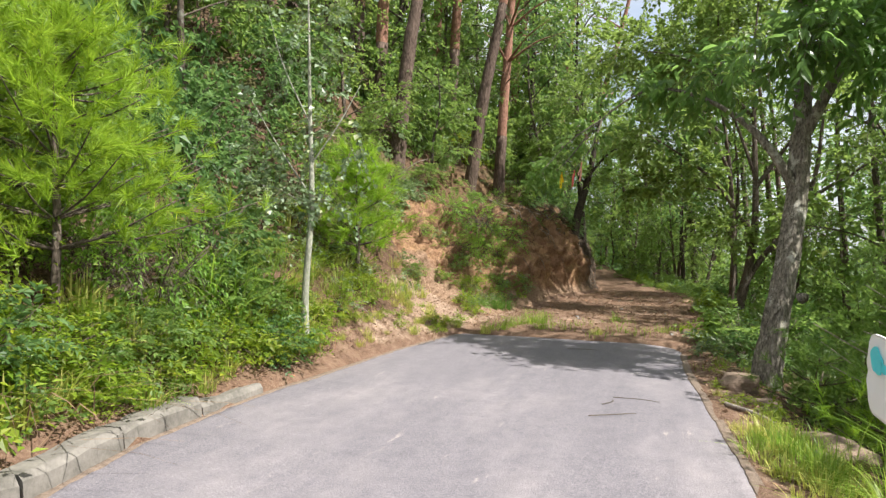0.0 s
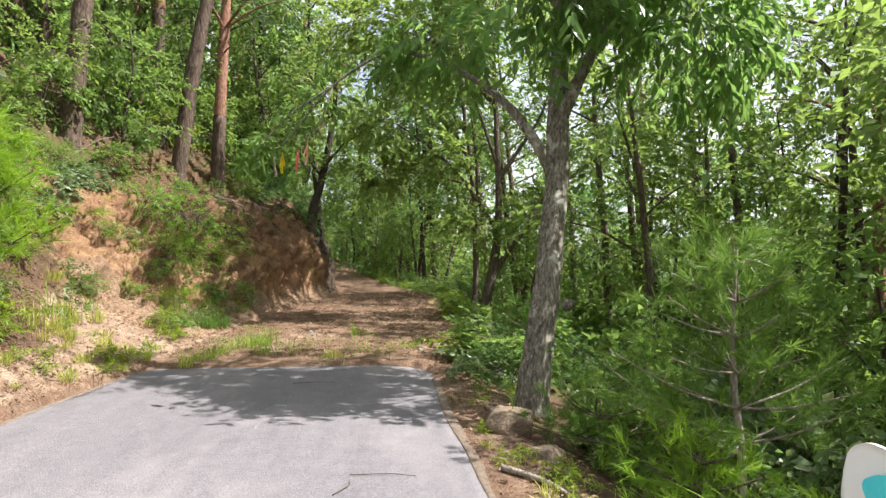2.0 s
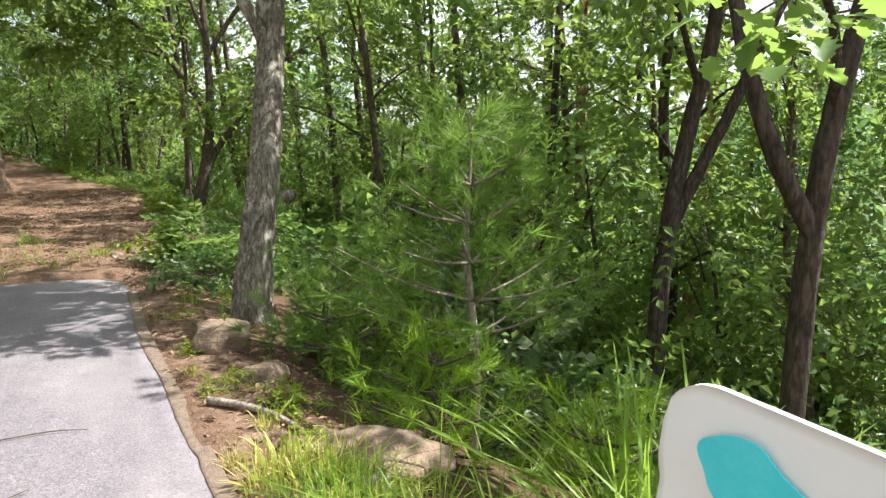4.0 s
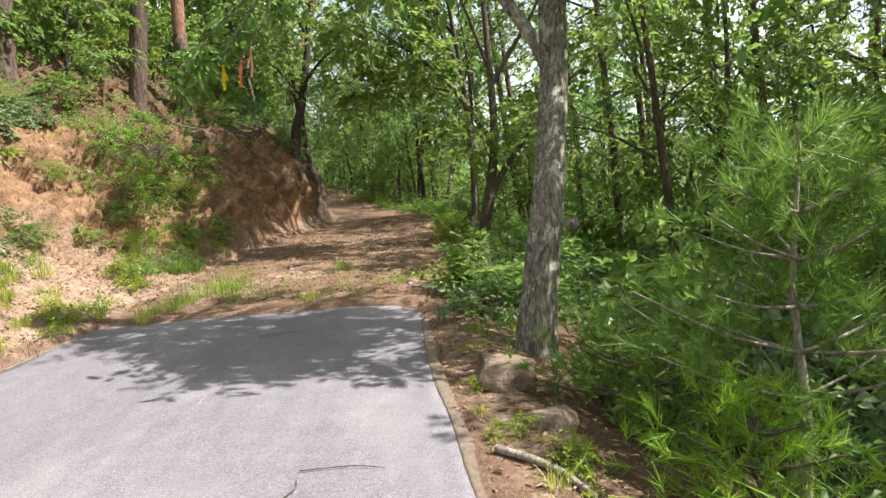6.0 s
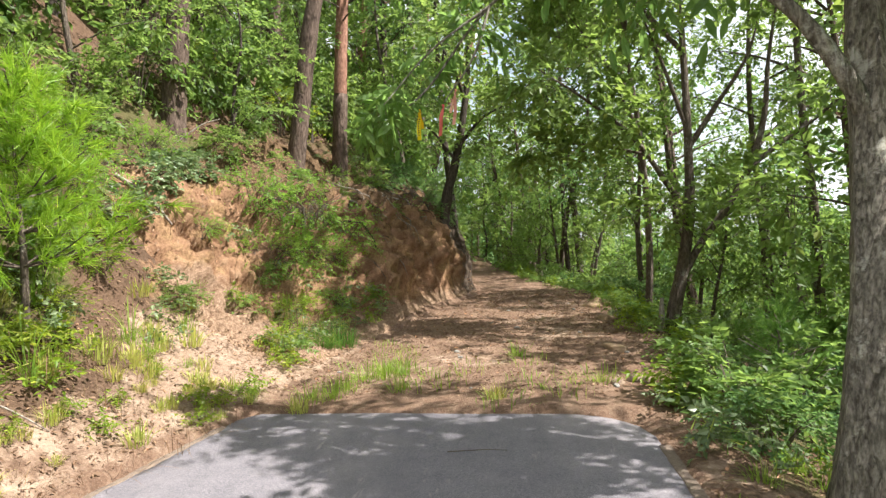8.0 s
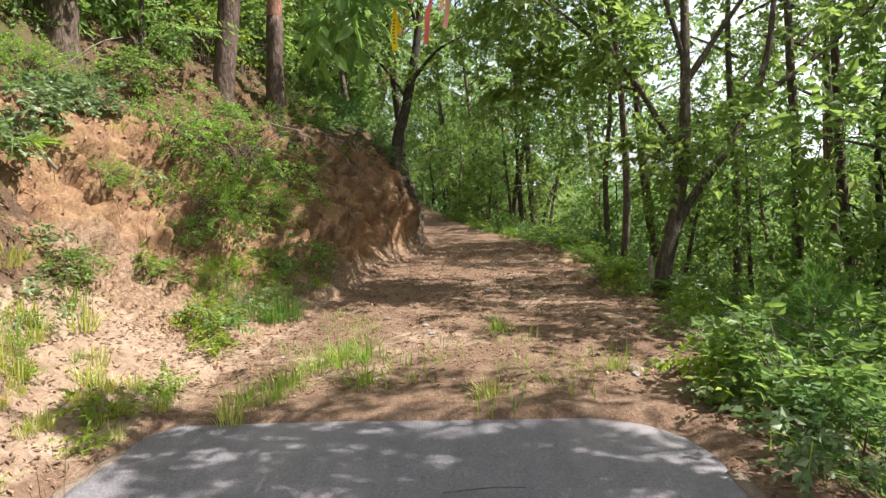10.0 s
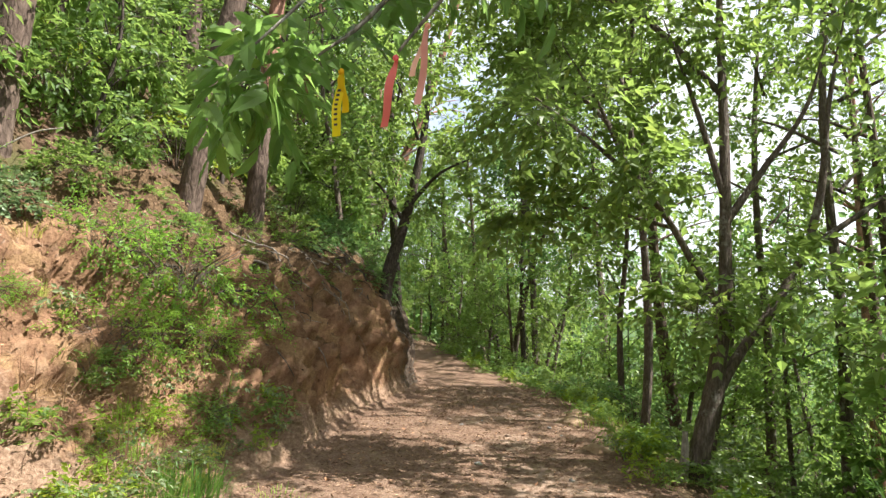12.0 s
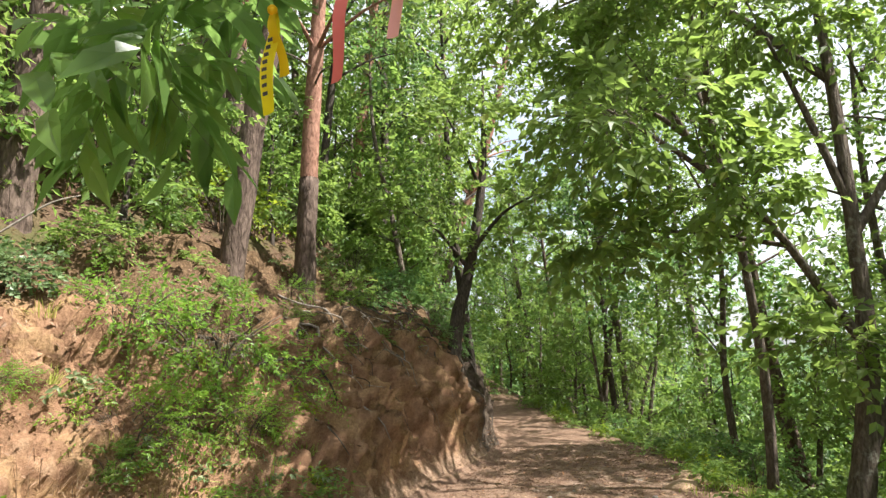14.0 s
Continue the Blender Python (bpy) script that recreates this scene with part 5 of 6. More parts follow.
fixed = [
    # kind, x, y, scale, tall
    (5, 2.3, 14.3, 0.70, 0.70), (5, 2.8, 14.6, 0.75, 0.75), (1, 2.35, 13.5, 0.6, 0.8), (0, 3.1, 15.3, 0.55, 0.8), (1, 2.8, 16.4, 0.5, 0.7), (0, 2.6, 17.4, 0.45, 0.7),
    (2, 4.2, 12.6, 1.0, 1.2), (2, 4.9, 11.8, 1.0, 1.3), (2, 3.7, 13.4, 0.8, 1.2), (5, 3.5, 12.3, 0.8, 1.3), (2, 4.0, 13.1, 0.8, 1.4), (0, 3.3, 11.7, 0.7, 1.0), (0, 3.2, 11.2, 0.8, 0.9), (1, 4.4, 10.6, 0.9, 1.0), (0, 5.1, 9.6, 1.0, 1.1),
    (1, 4.7, 8.5, 0.9, 1.0), (0, 5.6, 7.9, 1.1, 1.2), (1, 6.6, 8.6, 1.2, 1.2), (0, 6.1, 11.2, 1.2, 1.3), (1, 5.4, 13.6, 1.2, 1.3), (0, 6.8, 12.9, 1.2, 1.3), (2, 5.8, 14.8, 1.1, 1.3),
    (0, 4.5, 15.0, 1.0, 1.0), (1, 4.0, 16.4, 0.9, 0.9), (0, 4.9, 17.8, 1.0, 1.0), (0, 3.6, 19.6, 0.8, 0.8), (0, 3.2, 21.0, 0.7, 0.7), (1, 2.9, 22.6, 0.7, 0.8), (0, 2.6, 24.0, 0.7, 0.7), (1, 2.6, 25.6, 0.8, 0.8), (0, 2.2, 27.3, 0.8, 0.8), (1, 1.7, 29.0, 0.7, 0.8), (0, 1.2, 31.0, 0.8, 0.9),
    (4, -3.3, 18.6, 1.15, 1.0), (4, -2.75, 19.2, 0.75, 0.9), (3, -3.0, 17.5, 0.5, 0.6), (0, -2.7, 18.0, 0.35, 0.6), (0, -3.5, 17.4, 0.4, 0.7),
    (2, -4.3, 15.2, 0.5, 0.7), (0, -3.7, 15.4, 0.4, 0.6), (2, -4.6, 16.9, 0.45, 0.7), (4, -3.5, 17.6, 0.8, 1.0), (4, -3.15, 18.1, 0.85, 1.0), (4, -2.85, 18.5, 0.7, 0.9), (4, -3.9, 18.1, 0.8, 1.0), (4, -2.6, 18.0, 0.5, 0.7), (4, -2.5, 17.2, 0.4, 0.7), (4, -2.9, 16.6, 0.4, 0.6), (3, -2.4, 18.5, 0.35, 0.6), (4, -2.9, 20.6, 0.35, 0.6), (4, -3.6, 21.5, 0.5, 0.8), (4, -3.2, 22.6, 0.5, 0.8), (4, -3.0, 19.5, 0.6, 0.8), (3, -3.0, 9.4, 0.5, 0.7), (3, -3.2, 8.6, 0.6, 0.7), (3, -3.7, 9.2, 0.8, 0.9),
    (3, -3.05, 7.0, 0.5, 0.6), (3, -3.3, 7.7, 0.6, 0.7), (3, -3.25, 6.2, 0.6, 0.7), (3, -3.0, 5.3, 0.5, 0.6), (3, -3.1, 8.9, 0.6, 0.6), (3, -3.4, 9.7, 0.6, 0.8), (3, -3.7, 8.3, 0.9, 1.1), (3, -3.5, 7.0, 0.8, 1.0), (3, -4.3, 8.2, 0.9, 1.1), (3, -4.2, 6.5, 1.0, 1.1), (3, -3.7, 6.2, 0.8, 0.9), (3, -3.4, 5.2, 0.7, 0.8), (3, -4.0, 9.3, 0.9, 1.0), (3, -4.6, 7.4, 0.9, 1.0), (3, -4.4, 10.4, 1.0, 1.1), (2, -5.2, 12.4, 0.7, 0.8), (3, -5.2, 8.4, 1.2, 1.6), (3, -5.6, 9.4, 1.2, 1.5), (0, -5.0, 7.0, 1.1, 1.3),
    (1, -5.9, 11.4, 1.1, 1.0), (1, -6.4, 13.2, 1.2, 1.1), (0, -5.6, 14.8, 0.9, 1.0), (1, -6.8, 15.4, 1.2, 1.2), (0, -5.5, 17.6, 1.0, 1.2), (0, -5.2, 19.2, 1.0, 1.3), (5, -5.4, 20.8, 1.0, 1.3), (0, -4.9, 22.2, 0.9, 1.2), (5, -4.3, 23.6, 0.9, 1.1),
    (0, -4.3, 13.9, 0.7, 0.9), (4, -4.6, 14.9, 0.8, 1.0), (2, -4.4, 16.0, 0.55, 0.8), (0, -5.0, 15.6, 0.7, 0.9), (4, -4.9, 16.8, 0.7, 0.9), (3, -4.1, 14.6, 0.5, 0.7), (0, -5.5, 16.4, 0.8, 1.0), (2, -4.5, 17.4, 0.45, 0.8), (4, -4.0, 16.6, 0.45, 0.7), (0, -5.2, 13.6, 0.9, 1.1), (3, -3.9, 13.6, 0.45, 0.7),
    (1, -2.0, 24.0, 0.5, 0.8), (1, -1.75, 25.1, 0.55, 0.9), (4, -2.35, 23.2, 0.55, 0.9), (0, -2.6, 22.4, 0.45, 0.8), (4, -2.9, 21.4, 0.5, 0.8), (1, -2.2, 26.0, 0.7, 1.0), (1, -2.7, 24.2, 0.6, 1.0), (0, -3.2, 22.9, 0.6, 0.9), (4, -3.3, 20.4, 0.5, 0.8), (0, -3.6, 19.6, 0.4, 0.8),
    (1, -6.6, 12.2, 1.1, 1.1), (1, -7.4, 13.2, 1.2, 1.2), (0, -8.0, 14.4, 1.2, 1.2), (1, -7.0, 11.2, 1.1, 1.1), (1, -6.1, 10.4, 1.0, 1.1), (1, -7.9, 12.2, 1.2, 1.3), (0, -8.8, 13.0, 1.3, 1.3), (1, -6.0, 12.9, 0.8, 0.9),
    (0, -3.6, 24.6, 0.8, 1.0), (1, -3.0, 25.6, 0.7, 0.9), (0, -2.6, 26.6, 0.7, 0.9), (1, -2.9, 23.2, 0.55, 0.7), (0, -2.2, 29.6, 0.8, 1.0), (5, -3.4, 27.6, 1.0, 1.2), (0, -4.5, 18.4, 0.6, 0.8), (0, -4.7, 20.0, 0.6, 0.8),
]
rng = np.random.default_rng(91)
used = [(b[1], b[2]) for b in fixed]
for kind, x, y, s, t in fixed:
    if x < -2.9 and y < 11 and kind == 3:
        kind, t = int(rng.choice([3, 3, 0, 1, 4])), t * (0.7 + 0.9 * rng.random())
    put(BUSHES[kind], x, y, rng.random() * 360, s, 0.05, t)
count = 0
while count < 130:
    side = rng.random()
    if side < 0.55:
        x, y = 3.4 + 14 * rng.random() ** 1.3, 1 + 50 * rng.random()
        if x - float(xr(y)) < 1.6 or (y < 9.5 and x < 5.2) or (12 < y < 24 and x < 5.0) or y < 6 + 0.45 * (x - 3):
            continue
    else:
        x, y = -2.8 - 13 * rng.random() ** 1.2, 4 + 44 * rng.random()
        d = float(xl(y)) - x
        if y < 2.5 + 0.7 * (1.2 - x) or d < 1.2 or (14 < y < 29 and d < 2.9) or (8.8 < y < 14.5 and d < 2.6):
            continue
    if any((x - a) ** 2 + (y - b) ** 2 < 0.55 for a, b in used):
        continue
    used.append((x, y))
    kind = int(rng.choice([0, 0, 1, 1, 5, 3, 2])) if side < .55 else int(rng.choice([0, 0, 1, 5, 5, 3]))
    put(BUSHES[kind], x, y, rng.random() * 360, 0.9 + 0.6 * rng.random(), 0.05, 0.9 + 0.5 * rng.random())
    count += 1
for b in BUSHES:
    for o in list(b.children_recursive) + [b]:
        bpy.data.objects.remove(o)


def far_wood():
    """The closed wood beyond, too far to count."""
    rng = np.random.default_rng(15)
    c, o = [], []
    while len(c) < 12000:
        a = rng.random()
        if a < 0.48:
            x, y = 14 + 26 * rng.random(), -6 + 70 * rng.random()
        elif a < 0.8:
            x, y = -30 + 48 * rng.random(), 46 + 22 * rng.random()
        else:
            x, y = -30 + 14 * rng.random(), 2 + 60 * rng.random()
        h = 0.3 + (12.5 if a < 0.48 else 9.5 if a > 0.8 else 15.0) * rng.random() ** 1.1
        p = Vector((x * .35, y * .35, h * .5))
        if noise.noise(p) < -0.05 or (h > 5 and noise.noise(p * 0.7 + Vector((3, 3, 3))) < 0.12):
            continue
        c.append((x, y, float(height(np.array([x]), np.array([y]), False)[0]) + h))
        o.append(rng.normal(size=3) * (1, 1, .4))
    a, b = sprays(rng, np.array(c), np.array(o), 1.1, 10, (0.42, 0.27), twig=0.01)
    ob = piece("far_woodland", a[0], a[1], LEAF_DEEP, smooth=False)
    tagged(ob, "dense green woodland in the distance", "woodland", kind="stuff")


far_wood()


# ---- grass and weeds ----
def tuft(name, label, mat, seed, n=46, length=0.3, width=0.006, spread=0.5, lean=0.8):
    rng = np.random.default_rng(seed)
    a = rng.random(n) * 6.283
    r = 0.10 * rng.random(n) ** .5 * spread * 2
    p = np.stack([np.cos(a) * r, np.sin(a) * r, np.full(n, -0.02)], 1)
    out = np.stack([np.cos(a), np.sin(a), np.zeros(n)], 1) + 0.35 * rng.normal(size=(n, 3)) * (1, 1, 0)
    L = length * (0.5 + 0.7 * rng.random(n))[:, None]
    k = (lean * rng.random(n) ** 1.2)[:, None]
    s = unit(np.cross(out, (0, 0, 1.0))) * width * (0.7 + .6 * rng.random(n))[:, None]
    up, cuts = np.array([0, 0, 1.0]), (0.0, 0.3, 0.55, 0.75, 0.9) if length > 0.5 else (0.0, 0.42, 0.8)
    rows = []
    for t in cuts:
        c = p + L * ((t - 0.55 * k * t ** 2.2) * up + k * t ** 1.8 * out)
        rows += [c - s * (1 - 0.5 * t * t), c + s * (1 - 0.5 * t * t)]
    rows.append(p + L * ((1 - 0.55 * k) * up + k * out))
    v = np.stack(rows, 1).reshape(-1, 3)
    m = len(cuts)
    b = np.arange(n)[:, None] * (2 * m + 1)
    tris = [x for q in range(m - 1) for x in ((2 * q, 2 * q + 1, 2 * q + 3), (2 * q, 2 * q + 3, 2 * q + 2))] + [(2 * m - 2, 2 * m - 1, 2 * m)]
    f = np.concatenate([b + np.array(t) for t in tris])
    root = new(name)
    tagged(piece("blade_growth", v, f, mat, root, smooth=False), kind="stuff")
    return tagged(root, label, "grass", "grass tufts")


TUFTS = [tuft("grass_tuft", "tuft of fresh green grass in the soil", GRASS, 401, 64, 0.27, 0.0042, 0.9, 1.15), tuft("grass_tuft", "tuft of dry yellow-green grass on the verge", GRASS_DRY, 402, 60, 0.24, 0.005, 0.7),
         tuft("grass_tuft", "tall arching grass with long blades on the verge", GRASS, 403, 26, 0.85, 0.006, 0.6, 0.95), tuft("sedge_clump", "dense dark green clump of sedge beside the path", NEEDLE_SOFT, 404, 150, 0.30, 0.006, 1.6, 1.1),
         tuft("grass_tuft", "low sparse green grass on trodden soil", GRASS, 405, 40, 0.14, 0.004, 1.6, 0.8),
         tuft("dry_stem_clump", "clump of dry brown stems on the bank", LITTER, 406, 22, 0.36, 0.003, 1.6, 1.9)]
for t in TUFTS:
    t.location = (60, -60, -300)


def weed(seed, mat, label, n=26, leaf=(0.060, 0.030)):
    rng = np.random.default_rng(seed)
    root = new("weed")
    tagged(root, label, "plant", "low weeds")
    c = np.stack([rng.normal(size=n) * .09, rng.normal(size=n) * .09, 0.03 + 0.2 * rng.random(n)], 1)
    a, b = sprays(rng, c, np.stack([rng.normal(size=n), rng.normal(size=n), np.full(n, .5)], 1), 0.16, 6, leaf)
    tagged(piece("leaf_growth", a[0], a[1], mat, root, smooth=False), kind="stuff")
    tagged(piece("stem_growth", b[0], b[1], GRASS, root, smooth=False), kind="stuff")
    root.location = (60, -60, -300)
    return root


WEEDS = [weed(501, LEAF, "small green weed on the soil"), weed(502, LEAF_LIME, "low yellow-green weed on the verge"), weed(503, LEAF_PALE, "pale green weed on the bank", 18, (0.060, 0.036))]
rng = np.random.default_rng(17)


def strew(protos, n, place, lo=0.7, hi=1.3, sink=0.0):
    for _ in range(n):
        x, y = place()
        put(protos[int(rng.integers(0, len(protos)))], x, y, rng.random() * 360, lo + (hi - lo) * rng.random(), sink)


def beside_left(y0, y1, d0, d1):
    def f():
        y = y0 + (y1 - y0) * rng.random()
        return float(xl(y)) - d0 - (d1 - d0) * rng.random(), y
    return f


def beside_right(y0, y1, d0, d1):
    def f():
        y = y0 + (y1 - y0) * rng.random()
        return float(xr(y)) + d0 + (d1 - d0) * rng.random(), y
    return f


for x, y, k, s in [(-1.16, 15.18, 0, 1.0), (-1.0, 15.3, 0, 0.9), (-1.35, 15.0, 0, 0.9), (-1.2, 15.45, 0, 0.8), (-1.55, 14.4, 0, 0.9), (-1.45, 14.6, 0, 0.8), (-1.7, 14.25, 0, 0.8), (-1.75, 14.0, 1, 0.8), (0.3, 16.3, 0, 0.8), (0.34, 15.85, 4, 1.0), (0.1, 14.35, 1, 0.7), (0.2, 14.2, 4, 1.0),
                   (1.09, 15.1, 4, 1.2), (1.15, 14.9, 0, 0.6), (0.75, 14.5, 4, 1.0), (-2.3, 16.65, 3, 1.0), (-2.15, 16.75, 3, 0.9), (-2.4, 16.5, 3, 0.8), (-0.6, 14.9, 4, 1.2), (-0.8, 15.0, 4, 1.2), (-0.3, 15.5, 4, 1.0), (0.5, 14.9, 4, 1.1), (-0.9, 14.6, 0, 0.7)]:
    put(TUFTS[k], x, y, rng.random() * 360, s)
for x, y in [(-2.3, 15.2), (-2.6, 15.6), (-2.5, 16.0), (-2.75, 16.3), (-2.35, 17.3), (-2.6, 17.6), (-2.9, 16.9), (-2.2, 17.8), (-2.45, 18.1), (-2.0, 18.6), (-2.3, 18.7)]:
    put(WEEDS[1 + int(rng.integers(0, 2))], x, y, rng.random() * 360, 0.5 + .5 * rng.random())
strew([TUFTS[0], TUFTS[1], TUFTS[1]], 40, beside_left(5, 11.0, 0.24, 1.0), 0.7, 1.1)
strew([TUFTS[1], TUFTS[0]], 22, beside_left(5.5, 10.4, 0.4, 1.5), 1.3, 2.0)
strew([TUFTS[2]], 16, beside_left(10.6, 14.2, 0.9, 2.2), 0.5, 0.8)
strew([TUFTS[1], TUFTS[0], WEEDS[1], WEEDS[2]], 44, beside_left(11.4, 15.0, 1.0, 2.7), 0.7, 1.2)
strew([TUFTS[5], TUFTS[1], WEEDS[1], WEEDS[2]], 40, beside_left(10.8, 13.8, 0.6, 2.0), 0.7, 1.2)
strew([TUFTS[2]], 16, beside_left(9.0, 10.2, 0.7, 1.5), 0.9, 1.3)
strew([TUFTS[5]], 22, beside_left(5.5, 11.5, 0.3, 1.6), 0.9, 1.6)
strew([WEEDS[1], WEEDS[1], WEEDS[0]], 92, beside_left(5, 11.0, 0.24, 1.2), 0.8, 1.5)
strew([TUFTS[1], TUFTS[1], TUFTS[0]], 38, beside_left(10.8, 14.4, 0.05, 1.5), 0.35, 0.65)
strew([WEEDS[1], TUFTS[1], TUFTS[1], TUFTS[5]], 56, beside_left(10.8, 14.6, 0.0, 1.2), 0.4, 0.8)
strew([TUFTS[1], TUFTS[1], TUFTS[0]], 34, beside_right(6.0, 8.8, 0.10, 0.8), 0.45, 0.8)
strew([TUFTS[1], WEEDS[1], TUFTS[4]], 26, beside_right(8.8, 12.0, 0.10, 0.7), 0.3, 0.6)
strew([TUFTS[0], TUFTS[2]], 22, beside_right(6.6, 8.6, 0.5, 1.2), 0.45, 0.75)
strew([TUFTS[2]], 9, beside_right(7.3, 8.3, 1.2, 1.9), 1.0, 1.3)
strew([TUFTS[1], TUFTS[0]], 20, beside_right(7.9, 9.0, 0.12, 0.6), 0.5, 0.9)
strew(WEEDS, 26, beside_right(12.4, 20, 0.2, 1.2), 0.7, 1.5)
strew([WEEDS[0], WEEDS[0], WEEDS[1], TUFTS[4]], 56, beside_right(18, 34, 0.05, 0.9), 0.7, 1.4)
strew([TUFTS[0], TUFTS[4]], 18, beside_right(12, 22, 0.3, 1.3), 0.6, 1.1)
strew(WEEDS, 36, beside_left(15, 28, 1.6, 4.5), 0.6, 1.2)
strew([WEEDS[2], WEEDS[1], TUFTS[4]], 24, beside_left(15.2, 20, 0.2, 1.7), 0.4, 0.8)
strew([TUFTS[0], TUFTS[1]], 14, beside_left(13.5, 17.5, 1.2, 3.0), 0.5, 0.8)
strew([TUFTS[5]], 26, beside_left(15.5, 19.5, 0.5, 2.0), 0.6, 1.1)
strew([TUFTS[5]], 30, beside_left(14.5, 25, 1.5, 3.6), 0.7, 1.3)
strew([TUFTS[1], TUFTS[4]], 10, beside_left(16.2, 19.2, 0.3, 1.4), 0.5, 0.9)
strew([TUFTS[4]], 8, beside_left(15.6, 17.2, -0.9, -0.1), 0.5, 0.8)
strew([WEEDS[1], WEEDS[2], WEEDS[0], TUFTS[0], TUFTS[5]], 40, beside_left(15.6, 19.4, 0.25, 1.7), 0.7, 1.3)
for t in TUFTS + WEEDS:
    for o in list(t.children_recursive) + [t]:
        bpy.data.objects.remove(o)


def leaf_litter():
    rng = np.random.default_rng(23)
    n = 34000
    y = 6 + 20 * rng.random(n)
    lo, hi = xl(y) - 3.4, xr(y) + 1.0
    x = lo + (hi - lo) * rng.random(n)
    keep = (y > 14.4) | (x < xl(y) - .05) | (x > xr(y) + .05)
    x, y = x[keep], y[keep]
    yy = 10.8 + 6.4 * rng.random(2600)
    x, y = np.concatenate([x, xl(yy) + 0.3 - 2.2 * rng.random(2600)]), np.concatenate([y, yy])
    keep = (y > 14.4) | (x < xl(y) - .03) | (x > xr(y) + .03)
    x, y = x[keep], y[keep]
    z = height(x, y) + 0.012
    d = np.stack([rng.normal(size=len(x)), rng.normal(size=len(x)), 0.25 * rng.normal(size=len(x))], 1)
    up = np.stack([0.35 * rng.normal(size=len(x)), 0.35 * rng.normal(size=len(x)), np.ones(len(x))], 1)
    L = 0.025 + 0.045 * rng.random(len(x))
    v, f = leaf_blades(np.stack([x, y, z], 1), d, up, L, L * 0.42)
    m = 2600
    row, col = rng.integers(5, len(BANK_P) - 5, m), (84 * np.where(rng.random(m) < 0.8, 0.62 + 0.35 * rng.random(m), 0.03 + 0.2 * rng.random(m))).astype(int)
    out = BANK_N[row, col]
    d = unit(np.cross(out, rng.normal(size=(m, 3)))) + 0.2 * rng.normal(size=(m, 3))
    L = 0.03 + 0.06 * rng.random(m)
    on_bank = leaf_blades(BANK_P[row, col] + out * 0.012, d, out + 0.3 * rng.normal(size=(m, 3)), L, L * 0.4)
    v, f = merge_arrays([(v, f), on_bank])
    tagged(piece("leaf_litter", v, f, LITTER, smooth=False), "scattered dry brown leaves on path and bank", "litter", kind="stuff")


leaf_litter()


# ---- stones, sticks ----
def rock(name, label, x, y, size, seed, mat, turn=0.0, sink=0.3, group="stones by the road"):
    bm = bmesh.new()
    bmesh.ops.create_icosphere(bm, subdivisions=3, radius=1)
    rng = np.random.default_rng(int(seed * 10))
    cuts = [(Vector(unit(rng.normal(size=3))), 0.62 + 0.3 * rng.random()) for _ in range(16)]
    for v in bm.verts:
        q = v.co.copy()
        for way, far in cuts:
            over = q.dot(way) - far
            if over > 0:
                q -= way * over * 0.9
        r = 1 + 0.30 * noise.noise(q * 1.1 + Vector((seed, 0, 0))) + 0.12 * noise.noise(q * 3.1 + Vector((0, seed, 0)))
        q = q * r
        q.z = min(q.z, 0.72 + 0.1 * noise.noise(q * 2))
        v.co = Vector((q.x * size[0], q.y * size[1], q.z * size[2]))
    me = bpy.data.meshes.new(name)
    bm.to_mesh(me)
    bm.free()
    me.materials.append(mat)
    me.polygons.foreach_set("use_smooth", [True] * len(me.polygons))
    ob = new(name, me)
    ob.matrix_basis = pose(x, y, ground_at(x, y) + size[2] * (0.5 - sink), 0, 0, turn)
    return tagged(ob, label, "rock", group)


rock("boulder", "flat brown boulder half buried at the verge", 2.40, 9.10, (0.44, 0.26, 0.17), 1.3, ROCK, 150, 0.22)
rock("boulder", "rounded brown boulder at the foot of the chestnut", 1.99, 11.15, (0.26, 0.34, 0.15), 4.7, ROCK, 20, 0.28)
rock("boulder", "brown boulder sunk in the road verge", 2.15, 10.35, (0.22, 0.16, 0.1), 2.2, ROCK, 60, 0.4)
rock("stone", "pale stone in the grassy verge", 2.3, 8.75, (0.13, 0.10, 0.08), 7.7, ROCK_GREY, 10, 0.3)
rock("earth_clod", "lump of pale earth on the outer edge of the path", 1.72, 21.6, (0.26, 0.30, 0.13), 8.8, CLOD, 0, 0.45)
rock("earth_clod", "lump of pale earth on the outer edge of the path", 1.92, 22.1, (0.30, 0.24, 0.15), 5.4, CLOD, 50, 0.42)
rock("earth_clod", "lump of pale earth on the outer edge of the path", 1.70, 19.6, (0.18, 0.26, 0.09), 3.1, CLOD, 20, 0.45)
rock("earth_clod", "lump of pale earth on the outer edge of the path", 1.52, 16.6, (0.14, 0.24, 0.07), 2.6, CLOD, 15, 0.45)
rock("stone", "pale stone on the outer edge of the path", 1.55, 15.0, (0.13, 0.10, 0.07), 9.1, ROCK, 0, 0.3)
rock("stone", "pale stone on the outer edge of the path", 1.32, 14.85, (0.08, 0.07, 0.05), 6.1, ROCK, 40, 0.3)
rng = np.random.default_rng(33)
for i in range(34):
    y = 14.6 + 9 * rng.random()
    x = float(xl(y)) + (float(xr(y)) - float(xl(y))) * rng.random()
    s = 0.02 + 0.035 * rng.random()
    rock("pebble", "small pale stone lying on the trodden path", x, y, (s, s * .8, s * .6), i * 1.7, ROCK if i % 2 else ROCK_GREY, i * 37, 0.3, "pebbles on the path")


